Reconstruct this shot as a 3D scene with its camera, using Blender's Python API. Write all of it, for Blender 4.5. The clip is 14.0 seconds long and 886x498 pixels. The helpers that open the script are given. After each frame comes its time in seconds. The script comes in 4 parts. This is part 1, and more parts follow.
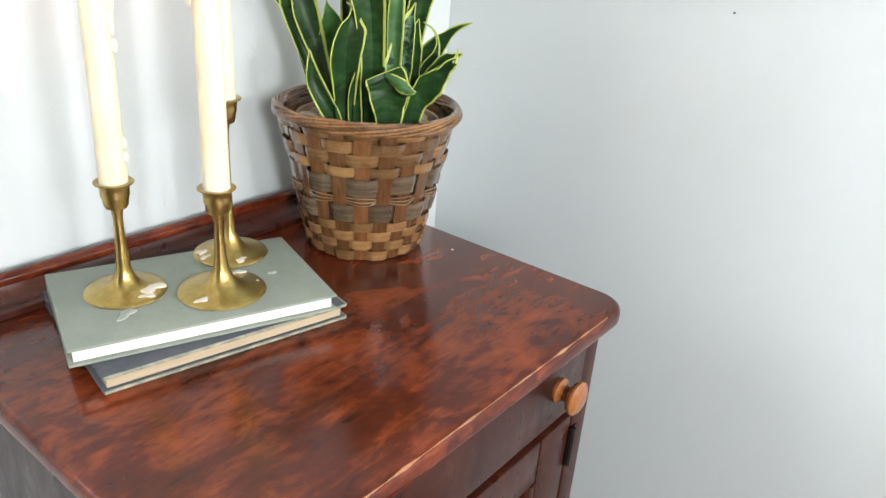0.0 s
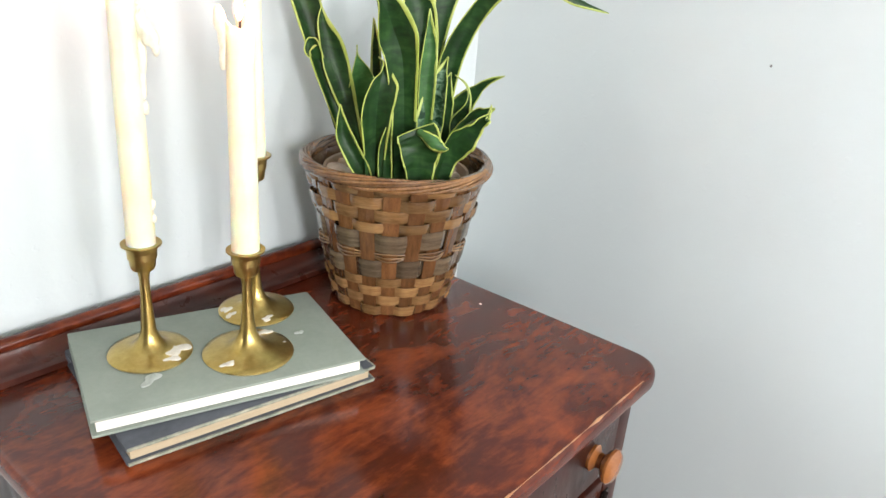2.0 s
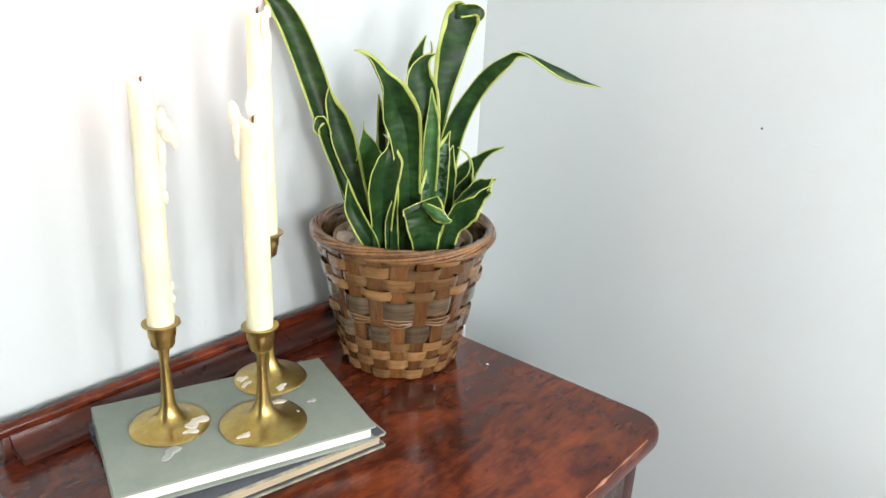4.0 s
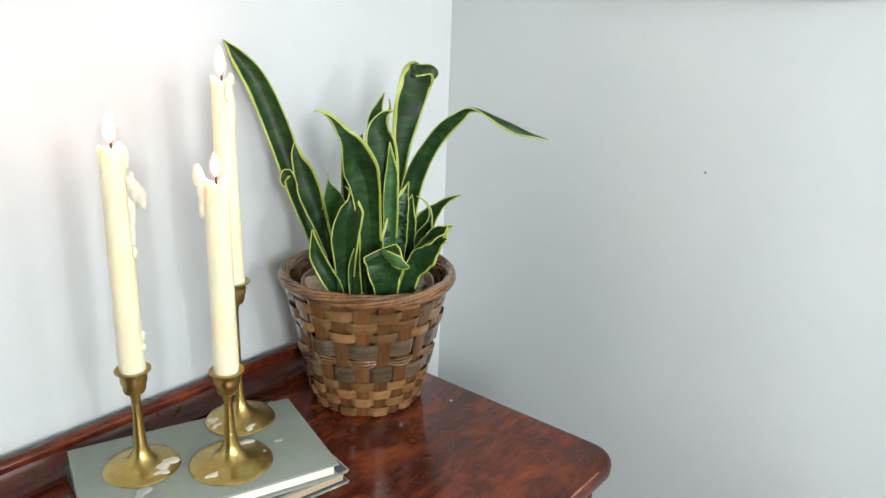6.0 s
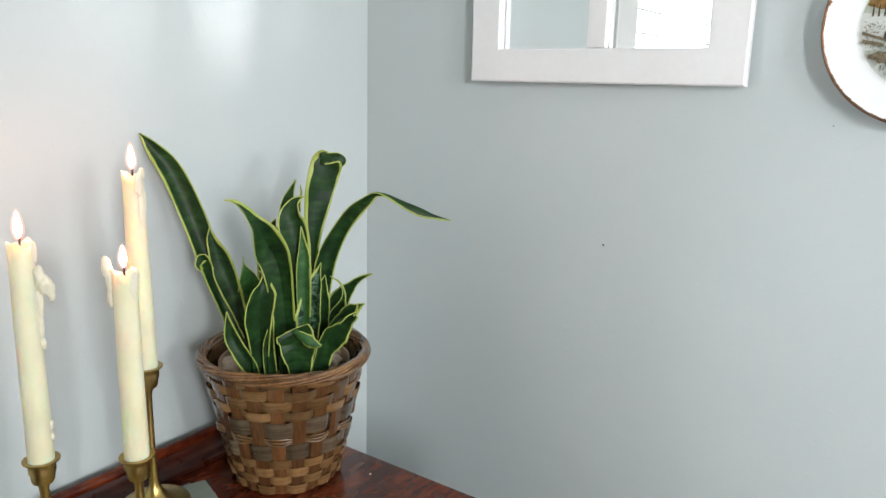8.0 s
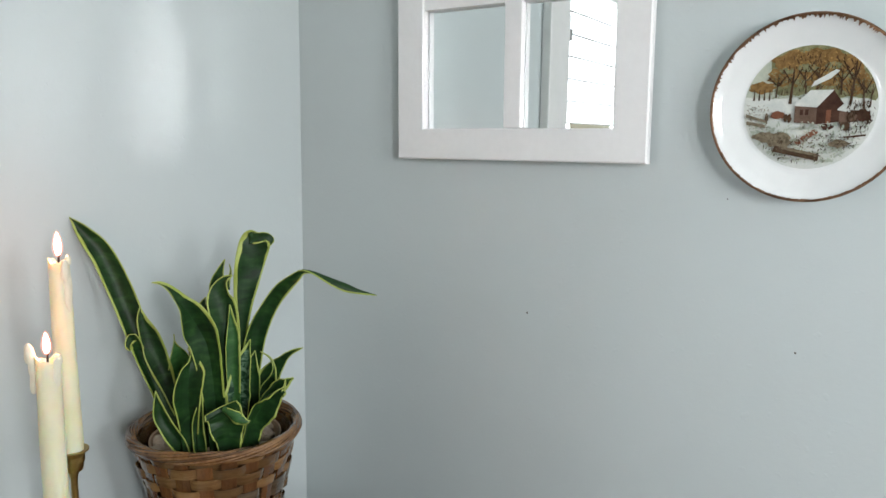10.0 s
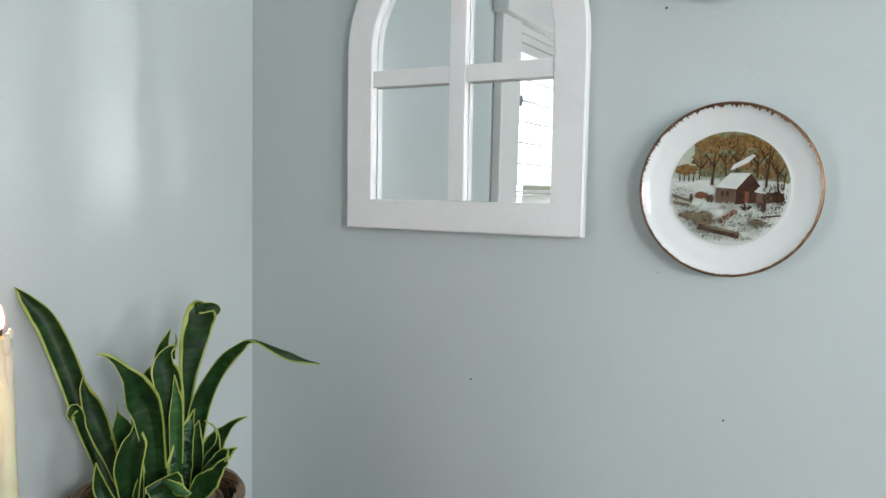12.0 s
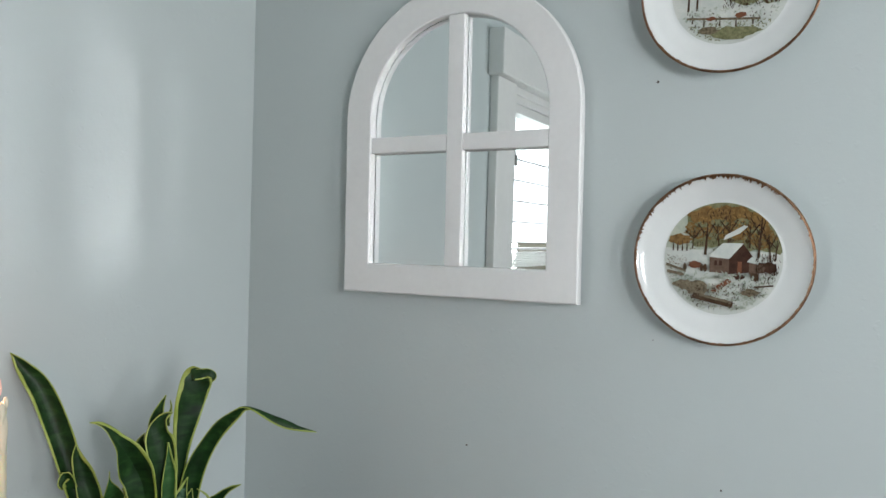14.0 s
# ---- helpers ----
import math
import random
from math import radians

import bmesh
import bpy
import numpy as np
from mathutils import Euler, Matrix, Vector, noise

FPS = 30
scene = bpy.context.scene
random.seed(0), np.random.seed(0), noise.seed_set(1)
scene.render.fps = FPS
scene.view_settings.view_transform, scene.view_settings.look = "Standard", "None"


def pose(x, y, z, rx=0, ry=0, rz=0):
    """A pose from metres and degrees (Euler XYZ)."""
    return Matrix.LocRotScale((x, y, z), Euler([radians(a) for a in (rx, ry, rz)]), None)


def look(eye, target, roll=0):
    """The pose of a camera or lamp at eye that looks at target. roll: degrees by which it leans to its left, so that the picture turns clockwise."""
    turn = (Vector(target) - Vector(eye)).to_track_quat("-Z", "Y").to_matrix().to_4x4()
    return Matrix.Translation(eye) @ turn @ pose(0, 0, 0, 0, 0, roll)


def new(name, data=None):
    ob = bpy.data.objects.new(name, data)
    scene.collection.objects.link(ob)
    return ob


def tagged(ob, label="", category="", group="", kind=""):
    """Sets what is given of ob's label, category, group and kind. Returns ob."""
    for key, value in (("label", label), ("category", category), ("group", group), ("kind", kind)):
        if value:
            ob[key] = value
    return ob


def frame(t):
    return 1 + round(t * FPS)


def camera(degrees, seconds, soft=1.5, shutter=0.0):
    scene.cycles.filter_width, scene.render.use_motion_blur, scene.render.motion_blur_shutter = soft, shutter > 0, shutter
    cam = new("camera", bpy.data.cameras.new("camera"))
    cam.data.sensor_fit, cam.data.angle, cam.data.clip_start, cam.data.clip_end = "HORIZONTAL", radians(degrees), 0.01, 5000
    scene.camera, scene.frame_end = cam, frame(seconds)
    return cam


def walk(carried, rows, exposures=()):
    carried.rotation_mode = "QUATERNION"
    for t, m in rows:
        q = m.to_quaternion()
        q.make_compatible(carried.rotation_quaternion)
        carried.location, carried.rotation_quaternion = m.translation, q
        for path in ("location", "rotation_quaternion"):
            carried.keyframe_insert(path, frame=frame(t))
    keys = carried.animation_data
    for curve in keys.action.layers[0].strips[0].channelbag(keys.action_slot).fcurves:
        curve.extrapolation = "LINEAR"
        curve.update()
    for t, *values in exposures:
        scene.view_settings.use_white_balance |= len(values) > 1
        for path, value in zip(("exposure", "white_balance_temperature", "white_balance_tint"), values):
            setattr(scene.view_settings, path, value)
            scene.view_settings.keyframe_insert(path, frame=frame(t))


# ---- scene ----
cam = camera(61.2, 14.0)
PATH = [
    (0, (-0.903, -0.705, 1.112), (0.549, 0.394, 0.285), 4.5),
    (0.5, (-0.896, -0.679, 1.117), (0.544, 0.441, 0.297), 4.8),
    (1, (-0.89, -0.67, 1.121), (0.553, 0.461, 0.322), 4.8),
    (1.5, (-0.893, -0.67, 1.126), (0.553, 0.468, 0.342), 4.8),
    (2, (-0.892, -0.668, 1.136), (0.558, 0.471, 0.36), 4.7),
    (2.5, (-0.891, -0.667, 1.146), (0.562, 0.475, 0.38), 4.7),
    (3, (-0.895, -0.666, 1.162), (0.559, 0.483, 0.409), 4.4),
    (3.2, (-0.895, -0.669, 1.165), (0.563, 0.487, 0.431), 4.1),
    (5.3, (-0.914, -0.707, 1.201), (0.518, 0.515, 0.525), 1.9),
    (5.5, (-0.914, -0.715, 1.203), (0.525, 0.504, 0.536), 1.9),
    (6, (-0.908, -0.732, 1.211), (0.573, 0.461, 0.592), 2.2),
    (6.5, (-0.908, -0.743, 1.217), (0.611, 0.424, 0.643), 2.4),
    (7, (-0.908, -0.752, 1.223), (0.632, 0.403, 0.68), 2.2),
    (7.5, (-0.909, -0.77, 1.231), (0.655, 0.373, 0.729), 1.7),
    (8, (-0.91, -0.79, 1.239), (0.686, 0.328, 0.788), 1.5),
    (8.2, (-0.914, -0.794, 1.239), (0.695, 0.314, 0.812), 1.2),
    (10.5, (-0.916, -0.852, 1.272), (0.779, 0.174, 1.003), 0.9),
    (11, (-0.919, -0.859, 1.274), (0.794, 0.146, 1.042), 1.1),
    (11.5, (-0.923, -0.868, 1.287), (0.806, 0.116, 1.082), 1.3),
    (12, (-0.928, -0.873, 1.296), (0.817, 0.091, 1.13), 1.3),
    (12.5, (-0.93, -0.876, 1.303), (0.825, 0.073, 1.174), 1.5),
    (13, (-0.934, -0.876, 1.307), (0.822, 0.077, 1.213), 1.8),
    (13.5, (-0.934, -0.878, 1.311), (0.819, 0.083, 1.251), 1.8),
    (14, (-0.936, -0.873, 1.317), (0.82, 0.083, 1.285), 1.6),
]
EXPOSURES = [(0, 1.38, 6700, 15), (3, 1.40, 6740, 15), (5.5, 1.10, 6700, 14.5), (6.5, 0.93, 6600, 13), (8, 0.57, 6570, 12), (11, 0.14, 6470, 10.5), (11.5, 0.09, 6460, 10.5), (12.5, 0.07, 6440, 9.5), (13, 0.06, 6440, 9.5), (14, -0.11, 6420, 9.5)]
walk(cam, [(t, look(eye, target, roll)) for t, eye, target, roll in PATH], EXPOSURES)

# ---- light ----
world = bpy.data.worlds.new("sky")
scene.world = world
world.use_nodes = True
wn = world.node_tree
sky = wn.nodes.new("ShaderNodeTexSky")
sky.sky_type, sky.sun_disc = "NISHITA", False
sky.sun_elevation, sky.sun_rotation = radians(40), radians(200)
wn.nodes["Background"].inputs["Strength"].default_value = 0.12
wn.links.new(sky.outputs["Color"], wn.nodes["Background"].inputs["Color"])

scene.cycles.caustics_reflective, scene.cycles.blur_glossy = True, 0.0
scene.cycles.sample_clamp_indirect = 30


def window_light(name, place, target, wide, high, watts, colour):
    data = bpy.data.lights.new(name, "AREA")
    data.shape, data.size, data.size_y, data.energy, data.color = "RECTANGLE", wide, high, watts, colour
    ob = new(name, data)
    ob.matrix_world = look(place, target)
    return ob


# four south windows, then the blind-covered window beside the washstand
window_light("daylight", (-1.60, -2.19, 1.50), (-0.20, -0.7, 1.30), 0.26, 0.70, 19, (0.95, 0.98, 1.0))
window_light("daylight", (-0.92, -2.19, 1.37), (-0.10, -0.9, 1.37), 0.20, 0.30, 6.5, (0.95, 0.98, 1.0))
window_light("daylight", (-0.66, -2.19, 1.58), (-0.62, 0, 1.35), 0.20, 0.55, 3.6, (0.95, 0.98, 1.0))
window_light("daylight", (-0.17, -2.19, 1.58), (-0.22, 0, 1.35), 0.18, 0.55, 3.3, (0.95, 0.98, 1.0))
window_light("daylight", (-1.46, 0.30, 1.32), (-1.46, -3, 1.2), 0.78, 0.8, 46, (0.95, 0.98, 1.0))


# ---- materials ----
def material(name, rough=0.5, metal=0.0, coat=0.0):
    m = bpy.data.materials.new(name)
    m.use_nodes = True
    b = m.node_tree.nodes["Principled BSDF"]
    b.inputs["Roughness"].default_value = rough
    b.inputs["Metallic"].default_value = metal
    b.inputs["Coat Weight"].default_value = coat
    b.inputs["Coat Roughness"].default_value = 0.12
    return m, m.node_tree, b


def node(nt, kind, **values):
    n = nt.nodes.new(kind)
    for k, v in values.items():
        n.inputs[k.replace("_", " ")].default_value = v
    return n


def coords(nt, scale=(1, 1, 1), turn=(0, 0, 0)):
    c = nt.nodes.new("ShaderNodeTexCoord")
    mp = nt.nodes.new("ShaderNodeMapping")
    mp.inputs["Scale"].default_value = scale
    mp.inputs["Rotation"].default_value = [radians(a) for a in turn]
    nt.links.new(c.outputs["Object"], mp.inputs["Vector"])
    return mp.outputs["Vector"]


def ramp(nt, fac, stops):
    r = nt.nodes.new("ShaderNodeValToRGB")
    el = r.color_ramp.elements
    while len(el) < len(stops):
        el.new(0.5)
    for e, (p, c) in zip(el, stops):
        e.position, e.color = p, (*c, 1)
    nt.links.new(fac, r.inputs["Fac"])
    return r.outputs["Color"]


def mixed(nt, fac, a, b, how="MIX"):
    m = nt.nodes.new("ShaderNodeMix")
    m.data_type, m.blend_type = "RGBA", how
    for value, slot in ((fac, 0), (a, 6), (b, 7)):
        if isinstance(value, (int, float)):
            m.inputs[slot].default_value = value
        elif isinstance(value, tuple):
            m.inputs[slot].default_value = (*value, 1)
        else:
            nt.links.new(value, m.inputs[slot])
    return m.outputs[2]


def noisy(nt, vec, scale, detail=4.0, rough=0.55, distort=0.0):
    n = node(nt, "ShaderNodeTexNoise", Scale=scale, Detail=detail, Roughness=rough, Distortion=distort)
    nt.links.new(vec, n.inputs["Vector"])
    return n.outputs["Fac"]


def bumped(nt, bsdf, height, strength, distance=0.001):
    b = node(nt, "ShaderNodeBump", Strength=strength, Distance=distance)
    nt.links.new(height, b.inputs["Height"])
    nt.links.new(b.outputs["Normal"], bsdf.inputs["Normal"])


def plain(name, low, high, scale, rough=0.5, metal=0.0, coat=0.0, bump=0.2, distance=0.0006, stretch=(1, 1, 1), random_tone=0.0):
    """Colour that wanders between two tones at two sizes, with fine relief."""
    m, nt, b = material(name, rough, metal, coat)
    vec = coords(nt, stretch)
    big, fine = noisy(nt, vec, scale), noisy(nt, vec, scale * 9, 3)
    col = ramp(nt, mixed(nt, 0.35, big, fine), [(0.3, low), (0.7, high)])
    if random_tone:
        info = nt.nodes.new("ShaderNodeObjectInfo")
        tone = ramp(nt, info.outputs["Random"], [(0, (1 - random_tone,) * 3), (1, (1 + random_tone,) * 3)])
        col = mixed(nt, 1.0, col, tone, "MULTIPLY")
    nt.links.new(col, b.inputs["Base Color"])
    bumped(nt, b, fine, bump, distance)
    return m


def wall_paint(name, colour):
    m, nt, b = material(name, 0.42)
    vec = coords(nt)
    tone = ramp(nt, noisy(nt, vec, 2.2, 3), [(0.3, tuple(c * 0.97 for c in colour)), (0.7, tuple(c * 1.02 for c in colour))])
    nt.links.new(tone, b.inputs["Base Color"])
    pimple = ramp(nt, noisy(nt, vec, 75, 2), [(0.64, (0, 0, 0)), (0.74, (1, 1, 1))])
    h = mixed(nt, 0.4, noisy(nt, vec, 130, 3), noisy(nt, vec, 26, 3))
    h = mixed(nt, 0.35, h, pimple)
    bumped(nt, b, h, 0.28, 0.002)
    return m


WALL = wall_paint("wall_paint", (0.53, 0.585, 0.582))
CEILING = wall_paint("ceiling_paint", (0.55, 0.55, 0.54))
# assumed dark tone for walls out of view; keeps bounced light low
UNSEEN_WALL = wall_paint("unseen_dark_wall", (0.20, 0.19, 0.18))
TRIM = plain("white_trim", (0.74, 0.75, 0.73), (0.82, 0.82, 0.80), 6, 0.35, bump=0.1)
FRAME = plain("white_satin_paint", (0.76, 0.76, 0.75), (0.82, 0.82, 0.81), 14, 0.38, bump=0.25)
FLOOR = plain("floor_boards", (0.07, 0.035, 0.02), (0.14, 0.08, 0.045), 3, 0.4, stretch=(1, 9, 1))


def mahogany(name, low, mid, high, stretch, rough=0.22, seed=0.0):
    """Flamed mahogany under an old glossy varnish."""
    m, nt, b = material(name, rough, 0.0, 0.05)
    b.inputs["Specular IOR Level"].default_value = 0.34
    vec = coords(nt, stretch, (0, 0, 24))
    off = node(nt, "ShaderNodeVectorMath")
    off.inputs[1].default_value = (seed, seed * 0.7, seed * 0.3)
    nt.links.new(vec, off.inputs[0])
    vec = off.outputs[0]
    flame = noisy(nt, vec, 17, 6, 0.58, 0.9)
    blotch = noisy(nt, vec, 3.4, 3, 0.5, 0.4)
    streaks = coords(nt, (stretch[0] * 2.2, stretch[1] * 9, 9), (0, 0, 38))
    fine = noisy(nt, streaks, 22, 5, 0.6)
    feather = noisy(nt, coords(nt, (stretch[0], stretch[1] * 3.2, 3), (0, 0, 52)), 24, 5, 0.60, 0.5)
    mottle = noisy(nt, vec, 52, 5, 0.66, 0.6)
    f = mixed(nt, 0.40, flame, blotch)
    f = mixed(nt, 0.22, f, feather)
    f = mixed(nt, 0.14, f, mottle)
    f = mixed(nt, 0.08, f, fine)
    col = ramp(nt, f, [(0.30, low), (0.47, mid), (0.67, high)])
    drift = ramp(nt, noisy(nt, vec, 4.5, 2, 0.5, 0.3), [(0.35, (0.50, 0.46, 0.46)), (0.62, (1.12, 1.08, 1.05))])
    col = mixed(nt, 1.0, col, drift, "MULTIPLY")
    nt.links.new(col, b.inputs["Base Color"])
    scratch = noisy(nt, vec, 60, 5)
    nt.links.new(ramp(nt, scratch, [(0.3, (rough - 0.06,) * 3), (0.75, (rough + 0.12,) * 3)]), b.inputs["Roughness"])
    bumped(nt, b, fine, 0.03, 0.0004)
    return m


WOOD_TOP = mahogany("flamed_mahogany", (0.011, 0.0030, 0.0020), (0.062, 0.0105, 0.0042), (0.26, 0.052, 0.0140), (1, 1.5, 1), 0.16)
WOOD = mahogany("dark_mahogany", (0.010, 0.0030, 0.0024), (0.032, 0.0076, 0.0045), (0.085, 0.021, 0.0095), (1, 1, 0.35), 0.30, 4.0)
WOOD_WORN = plain("worn_wood_edge", (0.24, 0.085, 0.03), (0.50, 0.25, 0.11), 40, 0.4)
WOOD_KNOB = plain("knob_wood", (0.19, 0.058, 0.015), (0.31, 0.115, 0.032), 30, 0.25, coat=0.4)
IRON = plain("blackened_hinge", (0.015, 0.013, 0.012), (0.04, 0.035, 0.03), 60, 0.4, 0.7)
BRASS = plain("aged_brass", (0.34, 0.235, 0.065), (0.56, 0.42, 0.155), 26, 0.30, 1.0, bump=0.12, distance=0.0003)
SPILT_WAX = plain("spilt_wax", (0.46, 0.42, 0.33), (0.66, 0.63, 0.55), 90, 0.35)
COVER_GREEN = plain("sage_cloth", (0.175, 0.205, 0.170), (0.225, 0.255, 0.212), 25, 0.7, bump=0.3, distance=0.0003)
COVER_BLUE = plain("slate_cloth", (0.036, 0.041, 0.050), (0.072, 0.080, 0.092), 20, 0.75, bump=0.4, distance=0.0003)
COVER_EDGE = plain("worn_cover_edge", (0.06, 0.085, 0.07), (0.36, 0.34, 0.25), 90, 0.8)
PAPER = plain("white_pages", (0.62, 0.61, 0.53), (0.72, 0.71, 0.63), 8, 0.8, stretch=(1, 1, 90))
PAPER_OLD = plain("yellowed_pages", (0.30, 0.23, 0.14), (0.44, 0.36, 0.24), 8, 0.85, stretch=(1, 1, 90))
CANE = plain("varnished_splint", (0.085, 0.038, 0.012), (0.235, 0.135, 0.054), 16, 0.22, coat=0.8, random_tone=0.40, stretch=(1, 1, 9))
CANE_GREY = plain("grey_splint", (0.038, 0.027, 0.015), (0.135, 0.098, 0.060), 24, 0.22, coat=0.8, random_tone=0.35, stretch=(1, 1, 9))
CANE_DARK = plain("dark_stake", (0.055, 0.022, 0.008), (0.155, 0.068, 0.023), 16, 0.25, coat=0.7, random_tone=0.35, stretch=(9, 9, 1))
WICKER = plain("wicker_rod", (0.050, 0.022, 0.009), (0.22, 0.112, 0.042), 40, 0.26, coat=0.5, random_tone=0.35)
PEBBLE = plain("pebble", (0.26, 0.20, 0.14), (0.60, 0.52, 0.42), 18, 0.6)
POT = plain("beige_pot", (0.20, 0.13, 0.075), (0.34, 0.24, 0.15), 20, 0.5)
SOIL = plain("soil", (0.02, 0.013, 0.008), (0.06, 0.04, 0.025), 60, 0.9, bump=0.8, distance=0.004)
MARGIN = plain("leaf_margin", (0.24, 0.33, 0.045), (0.42, 0.47, 0.12), 30, 0.45)
WICK = plain("burnt_wick", (0.01, 0.008, 0.007), (0.03, 0.02, 0.02), 200, 0.9)


def leaf_material(name, tones, size=42):
    m, nt, b = material(name, 0.5)
    b.inputs["Specular IOR Level"].default_value = 0.3
    vec = coords(nt, (1, 1, 2.2))
    band = noisy(nt, vec, size, 4, 0.6, 0.8)
    fine = noisy(nt, coords(nt, (1, 1, 0.2)), 160, 2)
    col = ramp(nt, mixed(nt, 0.2, band, fine), tones)
    nt.links.new(col, b.inputs["Base Color"])
    bumped(nt, b, fine, 0.12, 0.0006)
    return m


LEAF = leaf_material("leaf_green", [(0.32, (0.0045, 0.019, 0.0045)), (0.52, (0.0100, 0.041, 0.0085)), (0.70, (0.026, 0.076, 0.017))])
LEAF_YOUNG = leaf_material("young_leaf", [(0.30, (0.018, 0.080, 0.016)), (0.55, (0.036, 0.130, 0.026)), (0.75, (0.09, 0.21, 0.07))])
LEAF_PALE = leaf_material("pale_leaf", [(0.30, (0.016, 0.060, 0.015)), (0.55, (0.035, 0.110, 0.028)), (0.75, (0.10, 0.20, 0.07))])
LEAF_MOTTLED = leaf_material("mottled_leaf", [(0.42, (0.006, 0.030, 0.012)), (0.50, (0.022, 0.070, 0.030)), (0.60, (0.13, 0.22, 0.14))], 75)


def wax_material():
    m, nt, b = material("ivory_wax", 0.42)
    b.inputs["Subsurface Weight"].default_value = 0.7
    b.inputs["Subsurface Radius"].default_value = (0.026, 0.013, 0.006)
    b.inputs["Subsurface Scale"].default_value = 0.9
    vec = coords(nt)
    col = ramp(nt, noisy(nt, vec, 25, 4), [(0.3, (0.68, 0.655, 0.45)), (0.7, (0.755, 0.73, 0.535))])
    nt.links.new(col, b.inputs["Base Color"])
    bumped(nt, b, noisy(nt, vec, 70, 3), 0.2, 0.001)
    return m


WAX = wax_material()
DRIP_WAX = plain("pale_drip_wax", (0.64, 0.60, 0.45), (0.74, 0.70, 0.56), 60, 0.45, bump=0.3)
WAX_FILM = plain("thin_wax_film", (0.24, 0.27, 0.235), (0.46, 0.48, 0.44), 110, 0.5)


def glow(name, colour, strength):
    m, nt, b = material(name, 0.5)
    b.inputs["Base Color"].default_value = (0, 0, 0, 1)
    b.inputs["Emission Color"].default_value = (*colour, 1)
    b.inputs["Emission Strength"].default_value = strength
    return m


FLAME = glow("flame", (1.0, 0.40, 0.25), 60.0)


def halo_material():
    m = bpy.data.materials.new("flame_halo")
    m.use_nodes = True
    nt = m.node_tree
    em, tr, ad = nt.nodes.new("ShaderNodeEmission"), nt.nodes.new("ShaderNodeBsdfTransparent"), nt.nodes.new("ShaderNodeAddShader")
    em.inputs["Color"].default_value, em.inputs["Strength"].default_value = (1.0, 0.27, 0.16, 1), 0.26
    nt.links.new(em.outputs[0], ad.inputs[0])
    nt.links.new(tr.outputs[0], ad.inputs[1])
    nt.links.new(ad.outputs[0], nt.nodes["Material Output"].inputs[0])
    return m


# see-through emission that imitates the orange glow round a flame
HALO = halo_material()
SILVER, _, _b = material("mirror_silver", 0.015, 1.0)
_b.inputs["Base Color"].default_value = (0.86, 0.89, 0.89, 1)
PORCELAIN = plain("glazed_porcelain", (0.74, 0.77, 0.76), (0.79, 0.81, 0.80), 7, 0.10, coat=0.5, bump=0.05)
GILT = plain("worn_gilt", (0.10, 0.048, 0.028), (0.36, 0.195, 0.105), 70, 0.32, 0.8)


def slat_material():
    m = bpy.data.materials.new("translucent_slat")
    m.use_nodes = True
    nt = m.node_tree
    out = nt.nodes["Material Output"]
    d, t, s = nt.nodes.new("ShaderNodeBsdfDiffuse"), nt.nodes.new("ShaderNodeBsdfTranslucent"), nt.nodes.new("ShaderNodeMixShader")
    d.inputs["Color"].default_value = t.inputs["Color"].default_value = (0.86, 0.88, 0.88, 1)
    s.inputs[0].default_value = 0.5
    nt.links.new(d.outputs[0], s.inputs[1])
    nt.links.new(t.outputs[0], s.inputs[2])
    nt.links.new(s.outputs[0], out.inputs[0])
    return m


SLAT = slat_material()
# grey of the cord pull, also used for shade lines between the slats
PULL_AND_SLAT_SHADE = plain("grey_pull_and_slat_shade", (0.20, 0.20, 0.19), (0.30, 0.30, 0.29), 40, 0.5)


# ---- mesh helpers ----
def thing(name, place=(0, 0, 0), label="", category="", group="", turn=0.0):
    ob = new(name)
    ob.empty_display_size = 0.02
    ob.matrix_basis = pose(*place, 0, 0, turn)
    return tagged(ob, label, category, group)


def part(name, bm, mat, parent=None, label="", smooth=False):
    """Links a bmesh as one mesh object under a thing or a part."""
    me = bpy.data.meshes.new(name)
    bmesh.ops.recalc_face_normals(bm, faces=bm.faces)
    bm.to_mesh(me)
    bm.free()
    for m in mat if isinstance(mat, (list, tuple)) else (mat,):
        me.materials.append(m)
    if smooth:
        me.polygons.foreach_set("use_smooth", [True] * len(me.polygons))
        me.set_sharp_from_angle(angle=radians(38))
    ob = new(name, me)
    ob.parent = parent
    return tagged(ob, label) if label else ob


def box(x0, x1, y0, y1, z0, z1, bevel=0.0, segments=2):
    bm = bmesh.new()
    bmesh.ops.create_cube(bm, size=1.0)
    for v in bm.verts:
        v.co = ((x0 + x1) / 2 + v.co.x * (x1 - x0), (y0 + y1) / 2 + v.co.y * (y1 - y0), (z0 + z1) / 2 + v.co.z * (z1 - z0))
    if bevel:
        bmesh.ops.bevel(bm, geom=bm.edges[:], offset=bevel, segments=segments, affect="EDGES", profile=0.5)
    return bm


